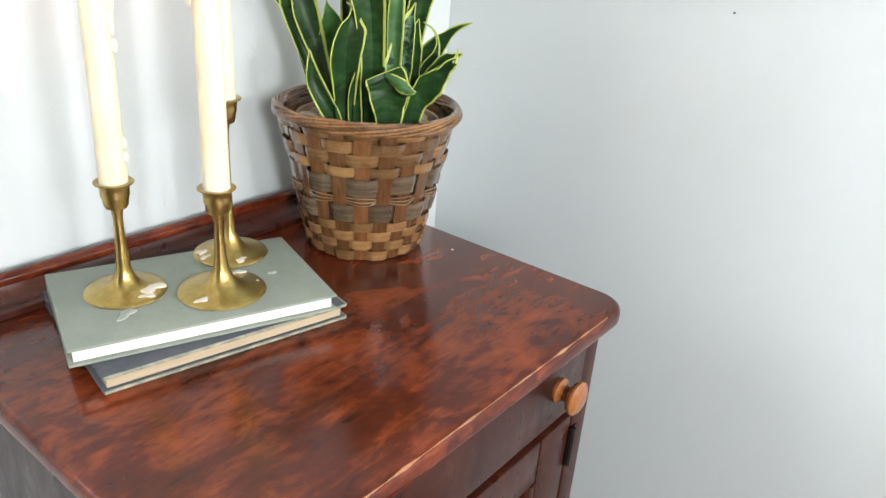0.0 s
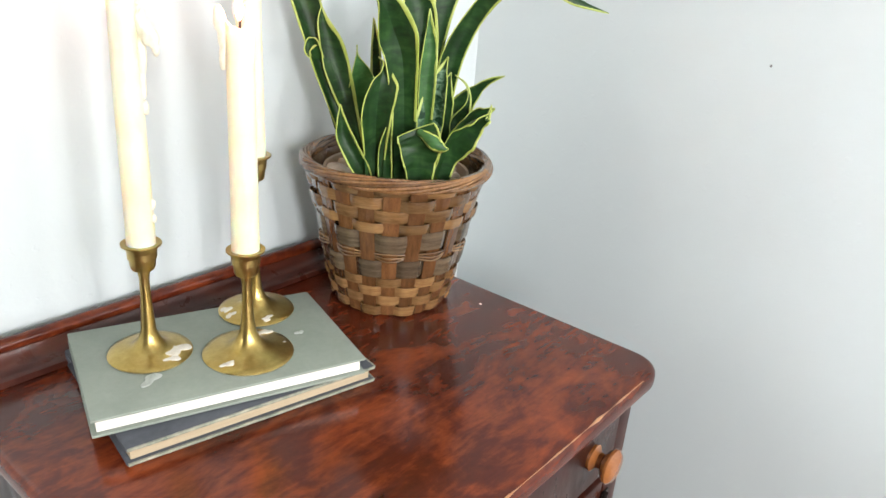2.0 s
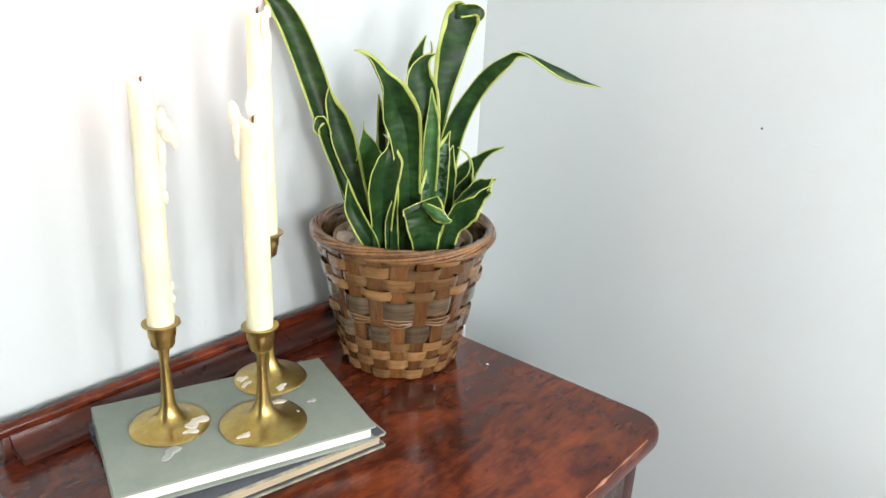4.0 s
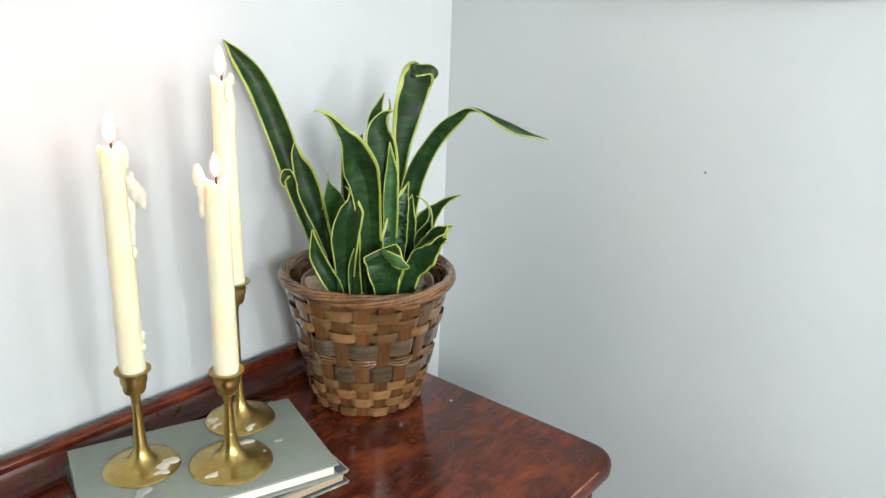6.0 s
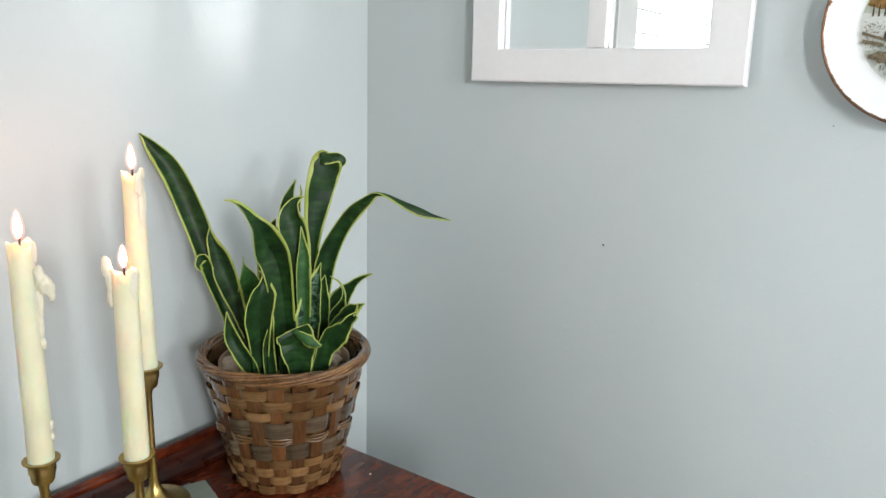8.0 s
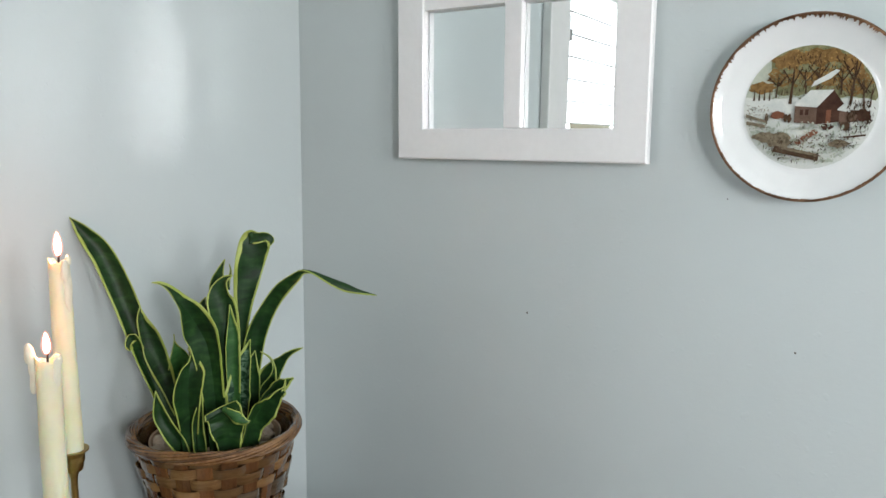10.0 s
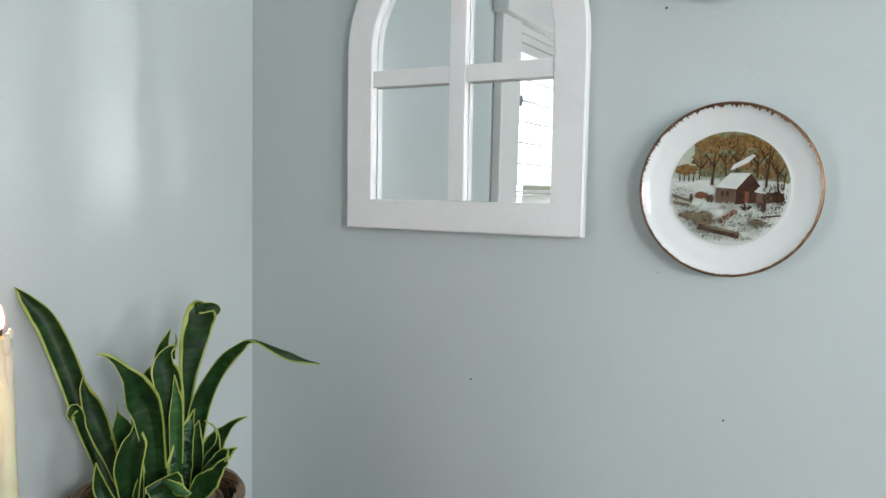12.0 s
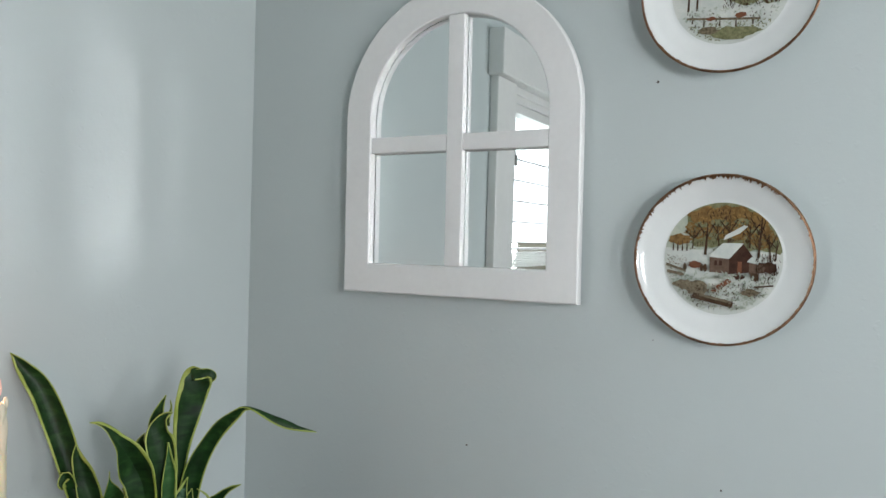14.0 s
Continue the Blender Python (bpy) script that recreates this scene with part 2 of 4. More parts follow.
def lathe(profile, steps=48, wobble=0.0, seed=0):
    """Turns (radius, height) pairs round z."""
    bm = bmesh.new()
    rnd = random.Random(seed)
    rings = []
    for r, z in profile:
        if r < 1e-6:
            rings.append([bm.verts.new((0, 0, z))])
            continue
        rings.append([bm.verts.new((r * math.cos(a) * (1 + wobble * rnd.uniform(-1, 1)), r * math.sin(a) * (1 + wobble * rnd.uniform(-1, 1)), z)) for a in (2 * math.pi * i / steps for i in range(steps))])
    for a, b in zip(rings, rings[1:]):
        for i in range(steps):
            j = (i + 1) % steps
            if len(a) == 1 and len(b) == 1:
                continue
            if len(a) == 1:
                bm.faces.new((a[0], b[i], b[j]))
            elif len(b) == 1:
                bm.faces.new((a[i], a[j], b[0]))
            else:
                bm.faces.new((a[i], a[j], b[j], b[i]))
    return bm


def slab(outline, z0, z1, bevel=0.0, segments=3):
    """A flat outline (x, y) raised from z0 to z1."""
    bm = bmesh.new()
    low = [bm.verts.new((x, y, z0)) for x, y in outline]
    f = bm.faces.new(low)
    top = bmesh.ops.extrude_face_region(bm, geom=[f])
    for v in top["geom"]:
        if isinstance(v, bmesh.types.BMVert):
            v.co.z = z1
    if bevel:
        rim = [e for e in bm.edges if abs(e.verts[0].co.z - e.verts[1].co.z) < 1e-6]
        bmesh.ops.bevel(bm, geom=rim, offset=bevel, segments=segments, affect="EDGES", profile=0.5)
    return bm


def tube(points, radius, sides=8, closed=False):
    """A round rod along points; radius may be a list."""
    bm = bmesh.new()
    pts = [Vector(p) for p in points]
    n = len(pts)
    rad = radius if isinstance(radius, (list, tuple)) else [radius] * n
    rings = []
    for i, p in enumerate(pts):
        d = (pts[(i + 1) % n] if closed or i < n - 1 else p) - (pts[i - 1] if closed or i else p)
        d.normalize()
        ref = Vector((0, 0, 1)) if abs(d.z) < 0.9 else Vector((1, 0, 0))
        u = d.cross(ref).normalized()
        w = d.cross(u)
        rings.append([bm.verts.new(p + rad[i] * (math.cos(a) * u + math.sin(a) * w)) for a in (2 * math.pi * k / sides for k in range(sides))])
    for i in range(n if closed else n - 1):
        a, b = rings[i], rings[(i + 1) % n]
        for k in range(sides):
            bm.faces.new((a[k], a[(k + 1) % sides], b[(k + 1) % sides], b[k]))
    if not closed:
        bm.faces.new(rings[0][::-1])
        bm.faces.new(rings[-1])
    return bm


def join(*meshes):
    out = bmesh.new()
    for b in meshes:
        me = bpy.data.meshes.new("tmp")
        b.to_mesh(me)
        b.free()
        out.from_mesh(me)
        bpy.data.meshes.remove(me)
    return out


def moved(bm, m):
    bmesh.ops.transform(bm, matrix=m, verts=bm.verts)
    return bm


# ---- the room ----
X0, Y0, Z1, TH = -4.0, -2.2, 2.45, 0.14


def structure(name, bm, mat, label, category):
    return tagged(part(name, bm, mat), label, category, kind="structure")


structure("floor", box(X0 - TH, TH, Y0 - TH, TH, -0.1, 0), FLOOR, "plain brown wooden floor below the washstand", "floor")
structure("ceiling", box(X0 - TH, TH, Y0 - TH, TH, Z1, Z1 + 0.1), CEILING, "plain white ceiling over the room", "ceiling")
structure("wall_east", box(0, TH, Y0 - TH, TH, 0, Z1), WALL, "pale grey painted plaster wall with small nicks", "wall")
# unseen west wall, kept dark so little light bounces back
structure("wall_west", box(X0 - TH, X0, Y0 - TH, TH, 0, Z1), UNSEEN_WALL, "plain unseen taupe wall, set dark to cut bounced light", "wall")
# back wall with its window opening
WX0, WX1, WZ0, WZ1 = -1.86, -1.045, 0.90, 1.715
structure("wall_north", join(box(WX1, 0, 0, TH, 0, Z1), box(X0, WX0, 0, TH, 0, Z1), box(WX0, WX1, 0, TH, 0, WZ0), box(WX0, WX1, 0, TH, WZ1, Z1)), WALL, "pale grey painted plaster wall behind the washstand", "wall")
# front wall behind the camera, with four window openings
openings = [(-1.76, -1.44, 1.10, 1.90), (-1.05, -0.80, 1.18, 1.56), (-0.77, -0.55, 1.28, 1.88), (-0.27, -0.07, 1.28, 1.88)]
pieces, left = [], X0
for a, b, low, high in openings:
    pieces += [box(left, a, Y0 - TH, Y0, 0, Z1), box(a, b, Y0 - TH, Y0, 0, low), box(a, b, Y0 - TH, Y0, high, Z1)]
    left = b
pieces.append(box(left, 0, Y0 - TH, Y0, 0, Z1))
structure("wall_south", join(*pieces), UNSEEN_WALL, "unseen taupe wall with window openings, set dark to cut bounced light", "wall")


def back_window():
    w = tagged(new("window_1"), "white painted window with moulded casing and lowered blind", "window", kind="structure")
    part("window_casing", box(WX1 - 0.004, WX1 + 0.122, -0.026, -0.001, 0.70, 1.757, 0.003), TRIM, w)
    part("window_casing", box(WX0 - 0.122, WX0 + 0.004, -0.026, -0.001, 0.70, 1.757, 0.003), TRIM, w)
    part("window_head", box(WX0 - 0.14, WX1 + 0.14, -0.048, -0.001, 1.7575, 1.882, 0.004), TRIM, w)
    part("window_head_trim", join(box(WX0 - 0.003, WX1 + 0.003, -0.006, -0.001, 1.713, 1.757, 0.002), box(WX0 - 0.003, WX1 + 0.003, -0.013, -0.0062, 1.735, 1.757, 0.002)), TRIM, w)
    part("window_sill", box(WX0 - 0.18, WX1 + 0.18, -0.06, -0.001, 0.86, 0.885, 0.006), TRIM, w)
    part("sash", join(box(WX0, WX0 + 0.05, 0.07, 0.11, WZ0, WZ1), box(WX1 - 0.05, WX1, 0.07, 0.11, WZ0, WZ1), box(WX0 + 0.05, WX1 - 0.05, 0.07, 0.11, WZ1 - 0.05, WZ1), box(WX0 + 0.05, WX1 - 0.05, 0.07, 0.11, WZ0, WZ0 + 0.06), box(WX0 + 0.05, WX1 - 0.05, 0.07, 0.11, 1.180, 1.205)), TRIM, w)
    bl = thing("window_blind", (0, 0, 0), "white slatted blind lowered over a bright window", "blind")
    part("head_rail", box(WX0 + 0.006, WX1 - 0.006, 0.001, 0.05, WZ1 - 0.028, WZ1 - 0.0005, 0.002), TRIM, bl)
    slat = None
    for i in range(6):
        z = WZ1 - 0.062 - i * 0.0630
        if slat is None:
            # the grey lip at the lower edge draws the shade where slats overlap
            bm = join(box(WX0 + 0.008, WX1 - 0.008, -0.0012, 0.0012, -0.0335, 0.0335), box(WX0 + 0.008, WX1 - 0.008, -0.0046, -0.0014, -0.0345, -0.0305))
            for f in bm.faces:
                f.material_index = 1 if f.calc_center_median().y < -0.00135 else 0
            slat = part("slat", bm, [SLAT, PULL_AND_SLAT_SHADE], bl)
            me = slat.data
        else:
            slat = new("slat", me)
            slat.parent = bl
        slat.matrix_basis = pose(0, 0.032, z, -8, 0, 0)
    part("bottom_rail", box(WX0 + 0.008, WX1 - 0.008, 0.022, 0.042, WZ1 - 0.432, WZ1 - 0.424, 0.003), TRIM, bl)
    # added strips that dim the bright glass below the bottom rail to grey
    part("gap_dimmer", join(*[box(WX0 + 0.008, WX1 - 0.008, 0.020, 0.044, WZ1 - 0.484 + k * 0.006, WZ1 - 0.4798 + k * 0.006) for k in range(8)]), TRIM, bl, "added strips that grey the bright gap below the blind")
    pull = [(WX1 - 0.075, 0.004, 1.60), (WX1 - 0.075, 0.004, 1.565)]
    part("cord", tube(pull, 0.0015, 6), TRIM, bl)
    part("cord_pull", moved(lathe([(0.0, 0.0), (0.008, 0.003), (0.006, 0.018), (0.008, 0.03), (0.0, 0.034)], 14), Matrix.Translation((WX1 - 0.075, 0.004, 1.532))), PULL_AND_SLAT_SHADE, bl, "grey cord pull", smooth=True)


back_window()


# ---- the washstand ----
TOP = 0.75
CX0, CX1, CY0 = -0.739, -0.2205, -0.4435


def washstand():
    root = thing("washstand", ((CX0 + CX1) / 2, -0.24, 0), "old flamed mahogany washstand with worn edges and drawer", "cabinet")
    ox, oy = -(CX0 + CX1) / 2, 0.24

    def at(bm):
        return moved(bm, Matrix.Translation((ox, oy, 0)))

    r = 0.034
    outline = [(CX1, -0.028), (CX0, -0.028)]
    for cx, a0 in ((CX0 + r, 180), (CX1 - r, 270)):
        outline += [(cx + r * math.cos(radians(a0 + k * 10)), CY0 + r + r * math.sin(radians(a0 + k * 10))) for k in range(10)]
    top = slab(outline, TOP - 0.021, TOP, 0.007, 4)
    part("top", at(top), [WOOD_TOP, WOOD_WORN], root, "glossy flamed mahogany top", smooth=True)
    # the worn, paler line along the front edge
    run = [(CX0 + 0.04 + k * 0.01, CY0 + 0.0030, TOP - 0.0009) for k in range(44)]
    part("worn_edge", at(tube(run, [max(0.0002, 0.0005 + 0.0019 * noise.noise(Vector((k * 0.37, 2.0, 0))) + 0.0003 * math.sin(k * 1.7)) for k in range(44)], 8)), WOOD_WORN, root, "pale worn wood", smooth=True)
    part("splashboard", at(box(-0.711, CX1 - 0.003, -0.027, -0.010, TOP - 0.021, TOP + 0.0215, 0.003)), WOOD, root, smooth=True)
    # the bead takes the brighter top wood to carry its red-brown highlight
    part("splash_bead", at(tube([(-0.713, -0.0215, TOP + 0.0220), (CX1 - 0.003, -0.0215, TOP + 0.0220)], 0.0072, 14)), WOOD_TOP, root, "rounded worn red-brown bead, its highlight put into brighter wood", smooth=True)
    cove = [(-0.0275, 0.0005), (-0.0275, 0.0195), (-0.0290, 0.0190), (-0.0305, 0.0155), (-0.0330, 0.0122), (-0.0370, 0.0095), (-0.0420, 0.0080), (-0.0480, 0.0073), (-0.0525, 0.0073), (-0.0545, 0.0062), (-0.0550, 0.0005)]
    bm = bmesh.new()
    ends = [[bm.verts.new((x, y, TOP + z)) for y, z in cove] for x in (-0.704, CX1 - 0.003)]
    for k in range(len(cove)):
        q = (k + 1) % len(cove)
        bm.faces.new((ends[0][k], ends[0][q], ends[1][q], ends[1][k]))
    for e in ends:
        bm.faces.new(e)
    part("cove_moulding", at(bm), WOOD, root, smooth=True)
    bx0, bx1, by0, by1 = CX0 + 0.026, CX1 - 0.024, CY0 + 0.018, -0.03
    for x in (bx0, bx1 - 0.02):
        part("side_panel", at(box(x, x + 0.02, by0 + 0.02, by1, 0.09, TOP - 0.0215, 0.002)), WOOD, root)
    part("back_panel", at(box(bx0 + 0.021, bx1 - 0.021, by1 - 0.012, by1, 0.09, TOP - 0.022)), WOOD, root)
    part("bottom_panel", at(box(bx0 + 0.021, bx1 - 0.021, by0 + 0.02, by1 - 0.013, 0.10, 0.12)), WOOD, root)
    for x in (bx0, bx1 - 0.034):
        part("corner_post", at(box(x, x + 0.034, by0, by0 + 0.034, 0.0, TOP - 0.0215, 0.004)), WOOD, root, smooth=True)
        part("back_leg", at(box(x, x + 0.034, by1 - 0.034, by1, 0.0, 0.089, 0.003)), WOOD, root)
    dz0, dz1 = 0.645, TOP - 0.024
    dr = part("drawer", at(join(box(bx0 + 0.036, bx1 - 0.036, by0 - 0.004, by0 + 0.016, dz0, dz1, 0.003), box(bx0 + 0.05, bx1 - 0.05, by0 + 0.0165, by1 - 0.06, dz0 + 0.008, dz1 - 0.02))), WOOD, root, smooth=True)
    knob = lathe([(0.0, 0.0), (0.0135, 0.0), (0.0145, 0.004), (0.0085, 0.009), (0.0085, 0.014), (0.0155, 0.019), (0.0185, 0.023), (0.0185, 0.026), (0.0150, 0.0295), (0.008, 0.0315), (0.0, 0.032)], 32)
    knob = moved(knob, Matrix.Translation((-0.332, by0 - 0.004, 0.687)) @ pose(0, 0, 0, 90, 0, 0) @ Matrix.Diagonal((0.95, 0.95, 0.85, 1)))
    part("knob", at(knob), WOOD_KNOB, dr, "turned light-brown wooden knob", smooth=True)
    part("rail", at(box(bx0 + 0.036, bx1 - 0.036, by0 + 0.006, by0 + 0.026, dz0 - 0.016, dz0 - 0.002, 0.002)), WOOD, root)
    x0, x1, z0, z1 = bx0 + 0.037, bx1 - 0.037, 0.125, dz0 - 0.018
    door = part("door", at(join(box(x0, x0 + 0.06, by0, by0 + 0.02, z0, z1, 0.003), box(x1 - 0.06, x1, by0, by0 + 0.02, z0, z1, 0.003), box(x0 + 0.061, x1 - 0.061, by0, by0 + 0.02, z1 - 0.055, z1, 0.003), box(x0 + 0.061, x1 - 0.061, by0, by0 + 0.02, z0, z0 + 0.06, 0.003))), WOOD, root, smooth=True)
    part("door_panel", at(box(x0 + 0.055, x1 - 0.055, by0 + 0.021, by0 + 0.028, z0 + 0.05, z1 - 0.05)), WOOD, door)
    for x in (x0 + 0.066, x1 - 0.066):
        part("panel_moulding", at(tube([(x, by0 + 0.008, z0 + 0.06), (x, by0 + 0.008, z1 - 0.055)], 0.009, 12)), WOOD, door, smooth=True)
    for z in (0.20, 0.560):
        part("hinge", at(join(tube([(x1 + 0.002, by0 - 0.003, z), (x1 + 0.002, by0 - 0.003, z + 0.05)], 0.0035, 10), box(x1 - 0.002, x1 + 0.012, by0 - 0.002, by0 - 0.0005, z, z + 0.05))), IRON, door, "blackened iron hinge", smooth=True)


washstand()


# ---- books ----
def book(place, turn, wide, deep, thick, cover, pages, label, board=0.003, edge=None):
    """A closed hardback: spine at the back, fore edge to the front (-y)."""
    root = thing("book", place, label, "book", "stack of books", turn)
    part("back_cover", box(0, wide, 0, deep, 0, board, 0.0009), cover, root, smooth=True)
    part("front_cover", box(0, wide, 0, deep, thick - board, thick, 0.0009), cover, root, smooth=True)
    part("spine", box(0, wide, deep - 0.0025, deep + 0.0018, 0.0005, thick - 0.0005, 0.0012), cover, root, smooth=True)
    part("page_block", box(0.004, wide - 0.004, 0.004, deep - 0.003, board + 0.0002, thick - board - 0.0002), pages, root, "pale page block")
    if edge:
        part("worn_cover_edge", join(tube([(0.001, 0, board / 2), (wide - 0.001, 0, board / 2)], 0.0014, 6), tube([(0.001, 0, thick - board / 2), (wide - 0.001, 0, thick - board / 2)], 0.0014, 6), tube([(wide, 0.001, board / 2), (wide, deep, board / 2)], 0.0014, 6), tube([(wide, 0.001, thick - board / 2), (wide, deep, thick - board / 2)], 0.0014, 6)), edge, root, "frayed pale cover edge", smooth=True)
    return root


book((-0.678, -0.217, TOP), -11.4, 0.222, 0.168, 0.0155, COVER_BLUE, PAPER_OLD, "worn slate-blue cloth book with yellowed pages on washstand", 0.0024, COVER_EDGE)
book((-0.689, -0.189, TOP + 0.0158), -19.4, 0.226, 0.143, 0.0162, COVER_GREEN, PAPER, "sage-green cloth hardback with white pages on another book", 0.0026)
BOOKTOP = TOP + 0.0320


# ---- candlesticks and candles ----
def candlestick(x, y, height, base, label, slim=1.0):
    root = thing("candlestick", (x, y, BOOKTOP), label, "candlestick", "brass candlesticks")
    h = height
    part("foot", lathe([(0, 0), (base - 0.001, 0), (base, 0.0012), (base - 0.001, 0.0025), (base * 0.82, 0.0042), (base * 0.58, 0.0058), (base * 0.39, 0.0088), (base * 0.265, 0.0145), (base * 0.180 * slim, 0.0230), (0.0055 * slim, 0.034)], 56), BRASS, root, smooth=True)
    part("stem", lathe([(0.0055 * slim, 0.034), (0.0046 * slim, 0.048), (0.0041 * slim, h * 0.6), (0.0041 * slim, h - 0.032), (0.0052, h - 0.0235)], 32), BRASS, root, smooth=True)
    part("cup", lathe([(0.0052, h - 0.0235), (0.0088, h - 0.0226), (0.0100, h - 0.0205), (0.0106, h - 0.0150), (0.0120, h - 0.006), (0.0130, h - 0.002), (0.0161, h - 0.0008), (0.0161, h + 0.0006), (0.0121, h + 0.0004), (0.0118, h - 0.012), (0.0, h - 0.012)], 48), BRASS, root, smooth=True)
    return root


def candle(x, y, z0, z1, r0, r1, lean, seed, label, fire=1.0):
    root = thing("candle", (x, y, z0), label, "candle", "ivory taper candles")
    h, rnd = z1 - z0, random.Random(seed)
    bm = bmesh.new()
    rings, steps = [], 28
    prof = [(0.90, 0), (1, 0.003)] + [(1, k / 9) for k in range(1, 9)] + [(0.98, 0.97), (1.0, 1.0), (0.80, 0.998), (0.62, 0.982), (0.2, 0.978)]
    for i, (k, f) in enumerate(prof):
        r = (r0 + (r1 - r0) * f) * k
        top = 0.0 if f < 0.9 else 0.0025
        rings.append([bm.verts.new((r * math.cos(a) * (1 + 0.02 * math.sin(3 * a + i)) + lean[0] * f, r * math.sin(a) * (1 + 0.02 * math.cos(2 * a + i)) + lean[1] * f, h * f + top * math.sin(2 * a + seed) + top * 0.6 * math.sin(5 * a))) for a in (2 * math.pi * s / steps for s in range(steps))])
    for a, b in zip(rings, rings[1:]):
        for s in range(steps):
            bm.faces.new((a[s], a[(s + 1) % steps], b[(s + 1) % steps], b[s]))
    bm.faces.new(rings[0][::-1])
    bm.faces.new(rings[-1])
    part("taper", bm, WAX, root, smooth=True)
    tx, ty = lean
    part("wick", tube([(tx, ty, h * 0.975), (tx + 0.0004, ty, h + 0.003), (tx + 0.0018, ty - 0.001, h + 0.007)], [0.0011, 0.001, 0.0007], 7), WICK, root, "black burnt wick", smooth=True)
    fl = lathe([(0, 0), (0.0022, 0.002), (0.0038, 0.007), (0.0042, 0.012), (0.0034, 0.019), (0.0020, 0.025), (0.0008, 0.029), (0, 0.030)], 18)
    part("flame", moved(fl, Matrix.Translation((tx, ty, h + 0.0045)) @ Matrix.Diagonal((0.9 * fire ** 0.5, 0.9 * fire ** 0.5, fire, 1))), FLAME, root, "bright yellow candle flame", smooth=True)
    # added outer shell that paints the halo about the flame
    sh = lathe([(0, -0.002), (0.0038, 0.000), (0.0062, 0.006), (0.0068, 0.013), (0.0056, 0.021), (0.0034, 0.029), (0, 0.034)], 18)
    part("flame_halo_shell", moved(sh, Matrix.Translation((tx, ty, h + 0.0040)) @ Matrix.Diagonal((0.9 * fire ** 0.5, 0.9 * fire ** 0.5, fire, 1))), HALO, root, "added shell imitating the faint orange glow round the flame", smooth=True)
    return root


def drip(root, blobs):
    """A run of hardened wax made of overlapping rounded lumps."""
    runs = []
    for blob in blobs:
        near = [r for r in runs if any(abs(blob[2] - q[2]) < 0.85 * (blob[5] + q[5]) and math.hypot(blob[0] - q[0], blob[1] - q[1]) < 0.9 * (blob[3] + q[3]) for q in r)]
        runs = [r for r in runs if r not in near] + [sum(near, []) + [blob]]
    for run in runs:
        bms = []
        for x, y, z, rx, ry, rz in run:
            bm = bmesh.new()
            bmesh.ops.create_icosphere(bm, subdivisions=3, radius=1.0)
            for v in bm.verts:
                k = 1 + 0.22 * noise.noise(v.co * 1.9 + Vector((x, y, z)) * 90)
                v.co = Vector((x + v.co.x * rx * k, y + v.co.y * ry * k, z + v.co.z * rz * k))
            bms.append(bm)
        ob = part("wax_drip", join(*bms), DRIP_WAX, root, "hardened drip of pale wax", smooth=True)
        melt = ob.modifiers.new("melt", "REMESH")
        melt.mode, melt.voxel_size, melt.use_smooth_shade = "VOXEL", 0.0007, True
        ease = ob.modifiers.new("ease", "SMOOTH")
        ease.iterations, ease.factor = 5, 0.5


def puddle(size, seed):
    """A thin spill of wax: rounded lobes that have run together."""
    ring, n = [], 44
    for k in range(n):
        a = 2 * math.pi * k / n
        r = size * (0.78 + 0.20 * math.sin(2 * a + seed) + 0.16 * math.sin(3 * a + seed * 2.1) + 0.08 * math.sin(5 * a + seed * 4.7))
        ring.append((r * 1.25 * math.cos(a), r * 0.85 * math.sin(a)))
    return slab(ring, 0, 0.0011, 0.0005, 3)


cs_a = candlestick(-0.606, -0.131, 0.1030, 0.0350, "aged brass candlestick with spilt wax, standing on a book")
cs_b = candlestick(-0.545, -0.187, 0.0990, 0.0393, "shorter aged brass candlestick with broad foot, on a book")
cs_c = candlestick(-0.491, -0.127, 0.1570, 0.0360, "tall slender brass candlestick standing behind on a book", 0.85)
for cs, dx, dy, z, size, seed in ((cs_a, 0.015, -0.018, 0.0050, 0.0105, 1.0), (cs_a, 0.005, -0.027, 0.0040, 0.0060, 2.6), (cs_b, 0.026, 0.013, 0.0050, 0.0075, 2), (cs_b, -0.028, -0.010, 0.0044, 0.0055, 3), (cs_b, 0.030, -0.012, 0.0040, 0.0018, 5), (cs_c, -0.026, 0.012, 0.0046, 0.0060, 4), (cs_c, -0.029, 0.001, 0.0042, 0.0050, 1.4), (cs_c, -0.008, -0.027, 0.0042, 0.0055, 0.3)):
    w = part("spilt_wax", puddle(size, seed), SPILT_WAX, cs, "spilt white wax", smooth=True)
    tilt = Vector((dx, dy, 0)).normalized()
    w.matrix_basis = Matrix.Translation((dx, dy, z - 0.0006)) @ Matrix.Rotation(radians(9), 4, Vector((-tilt.y, tilt.x, 0)))
sp = tagged(part("wax_spill", puddle(0.0090, 8), WAX_FILM, smooth=True), "thin spill of white wax on the green book", "wax")
sp.matrix_basis = pose(-0.628, -0.169, BOOKTOP + 0.0001, 0, 0, 30)
sp = tagged(part("wax_spill", puddle(0.004, 9), WAX_FILM, smooth=True), "small drop of white wax on the green book", "wax")
sp.matrix_basis = pose(-0.490, -0.190, BOOKTOP + 0.0001, 0, 0, 0)

ca = candle(-0.606, -0.131, BOOKTOP + 0.0912, 1.089, 0.0116, 0.0102, (0.0005, 0.000), 1, "lit ivory taper candle with thick wax drips", 0.78)
cb = candle(-0.545, -0.187, BOOKTOP + 0.0872, 1.061, 0.0116, 0.0104, (0.0005, 0.000), 2, "lit ivory taper candle with a horn of wax", 0.66)
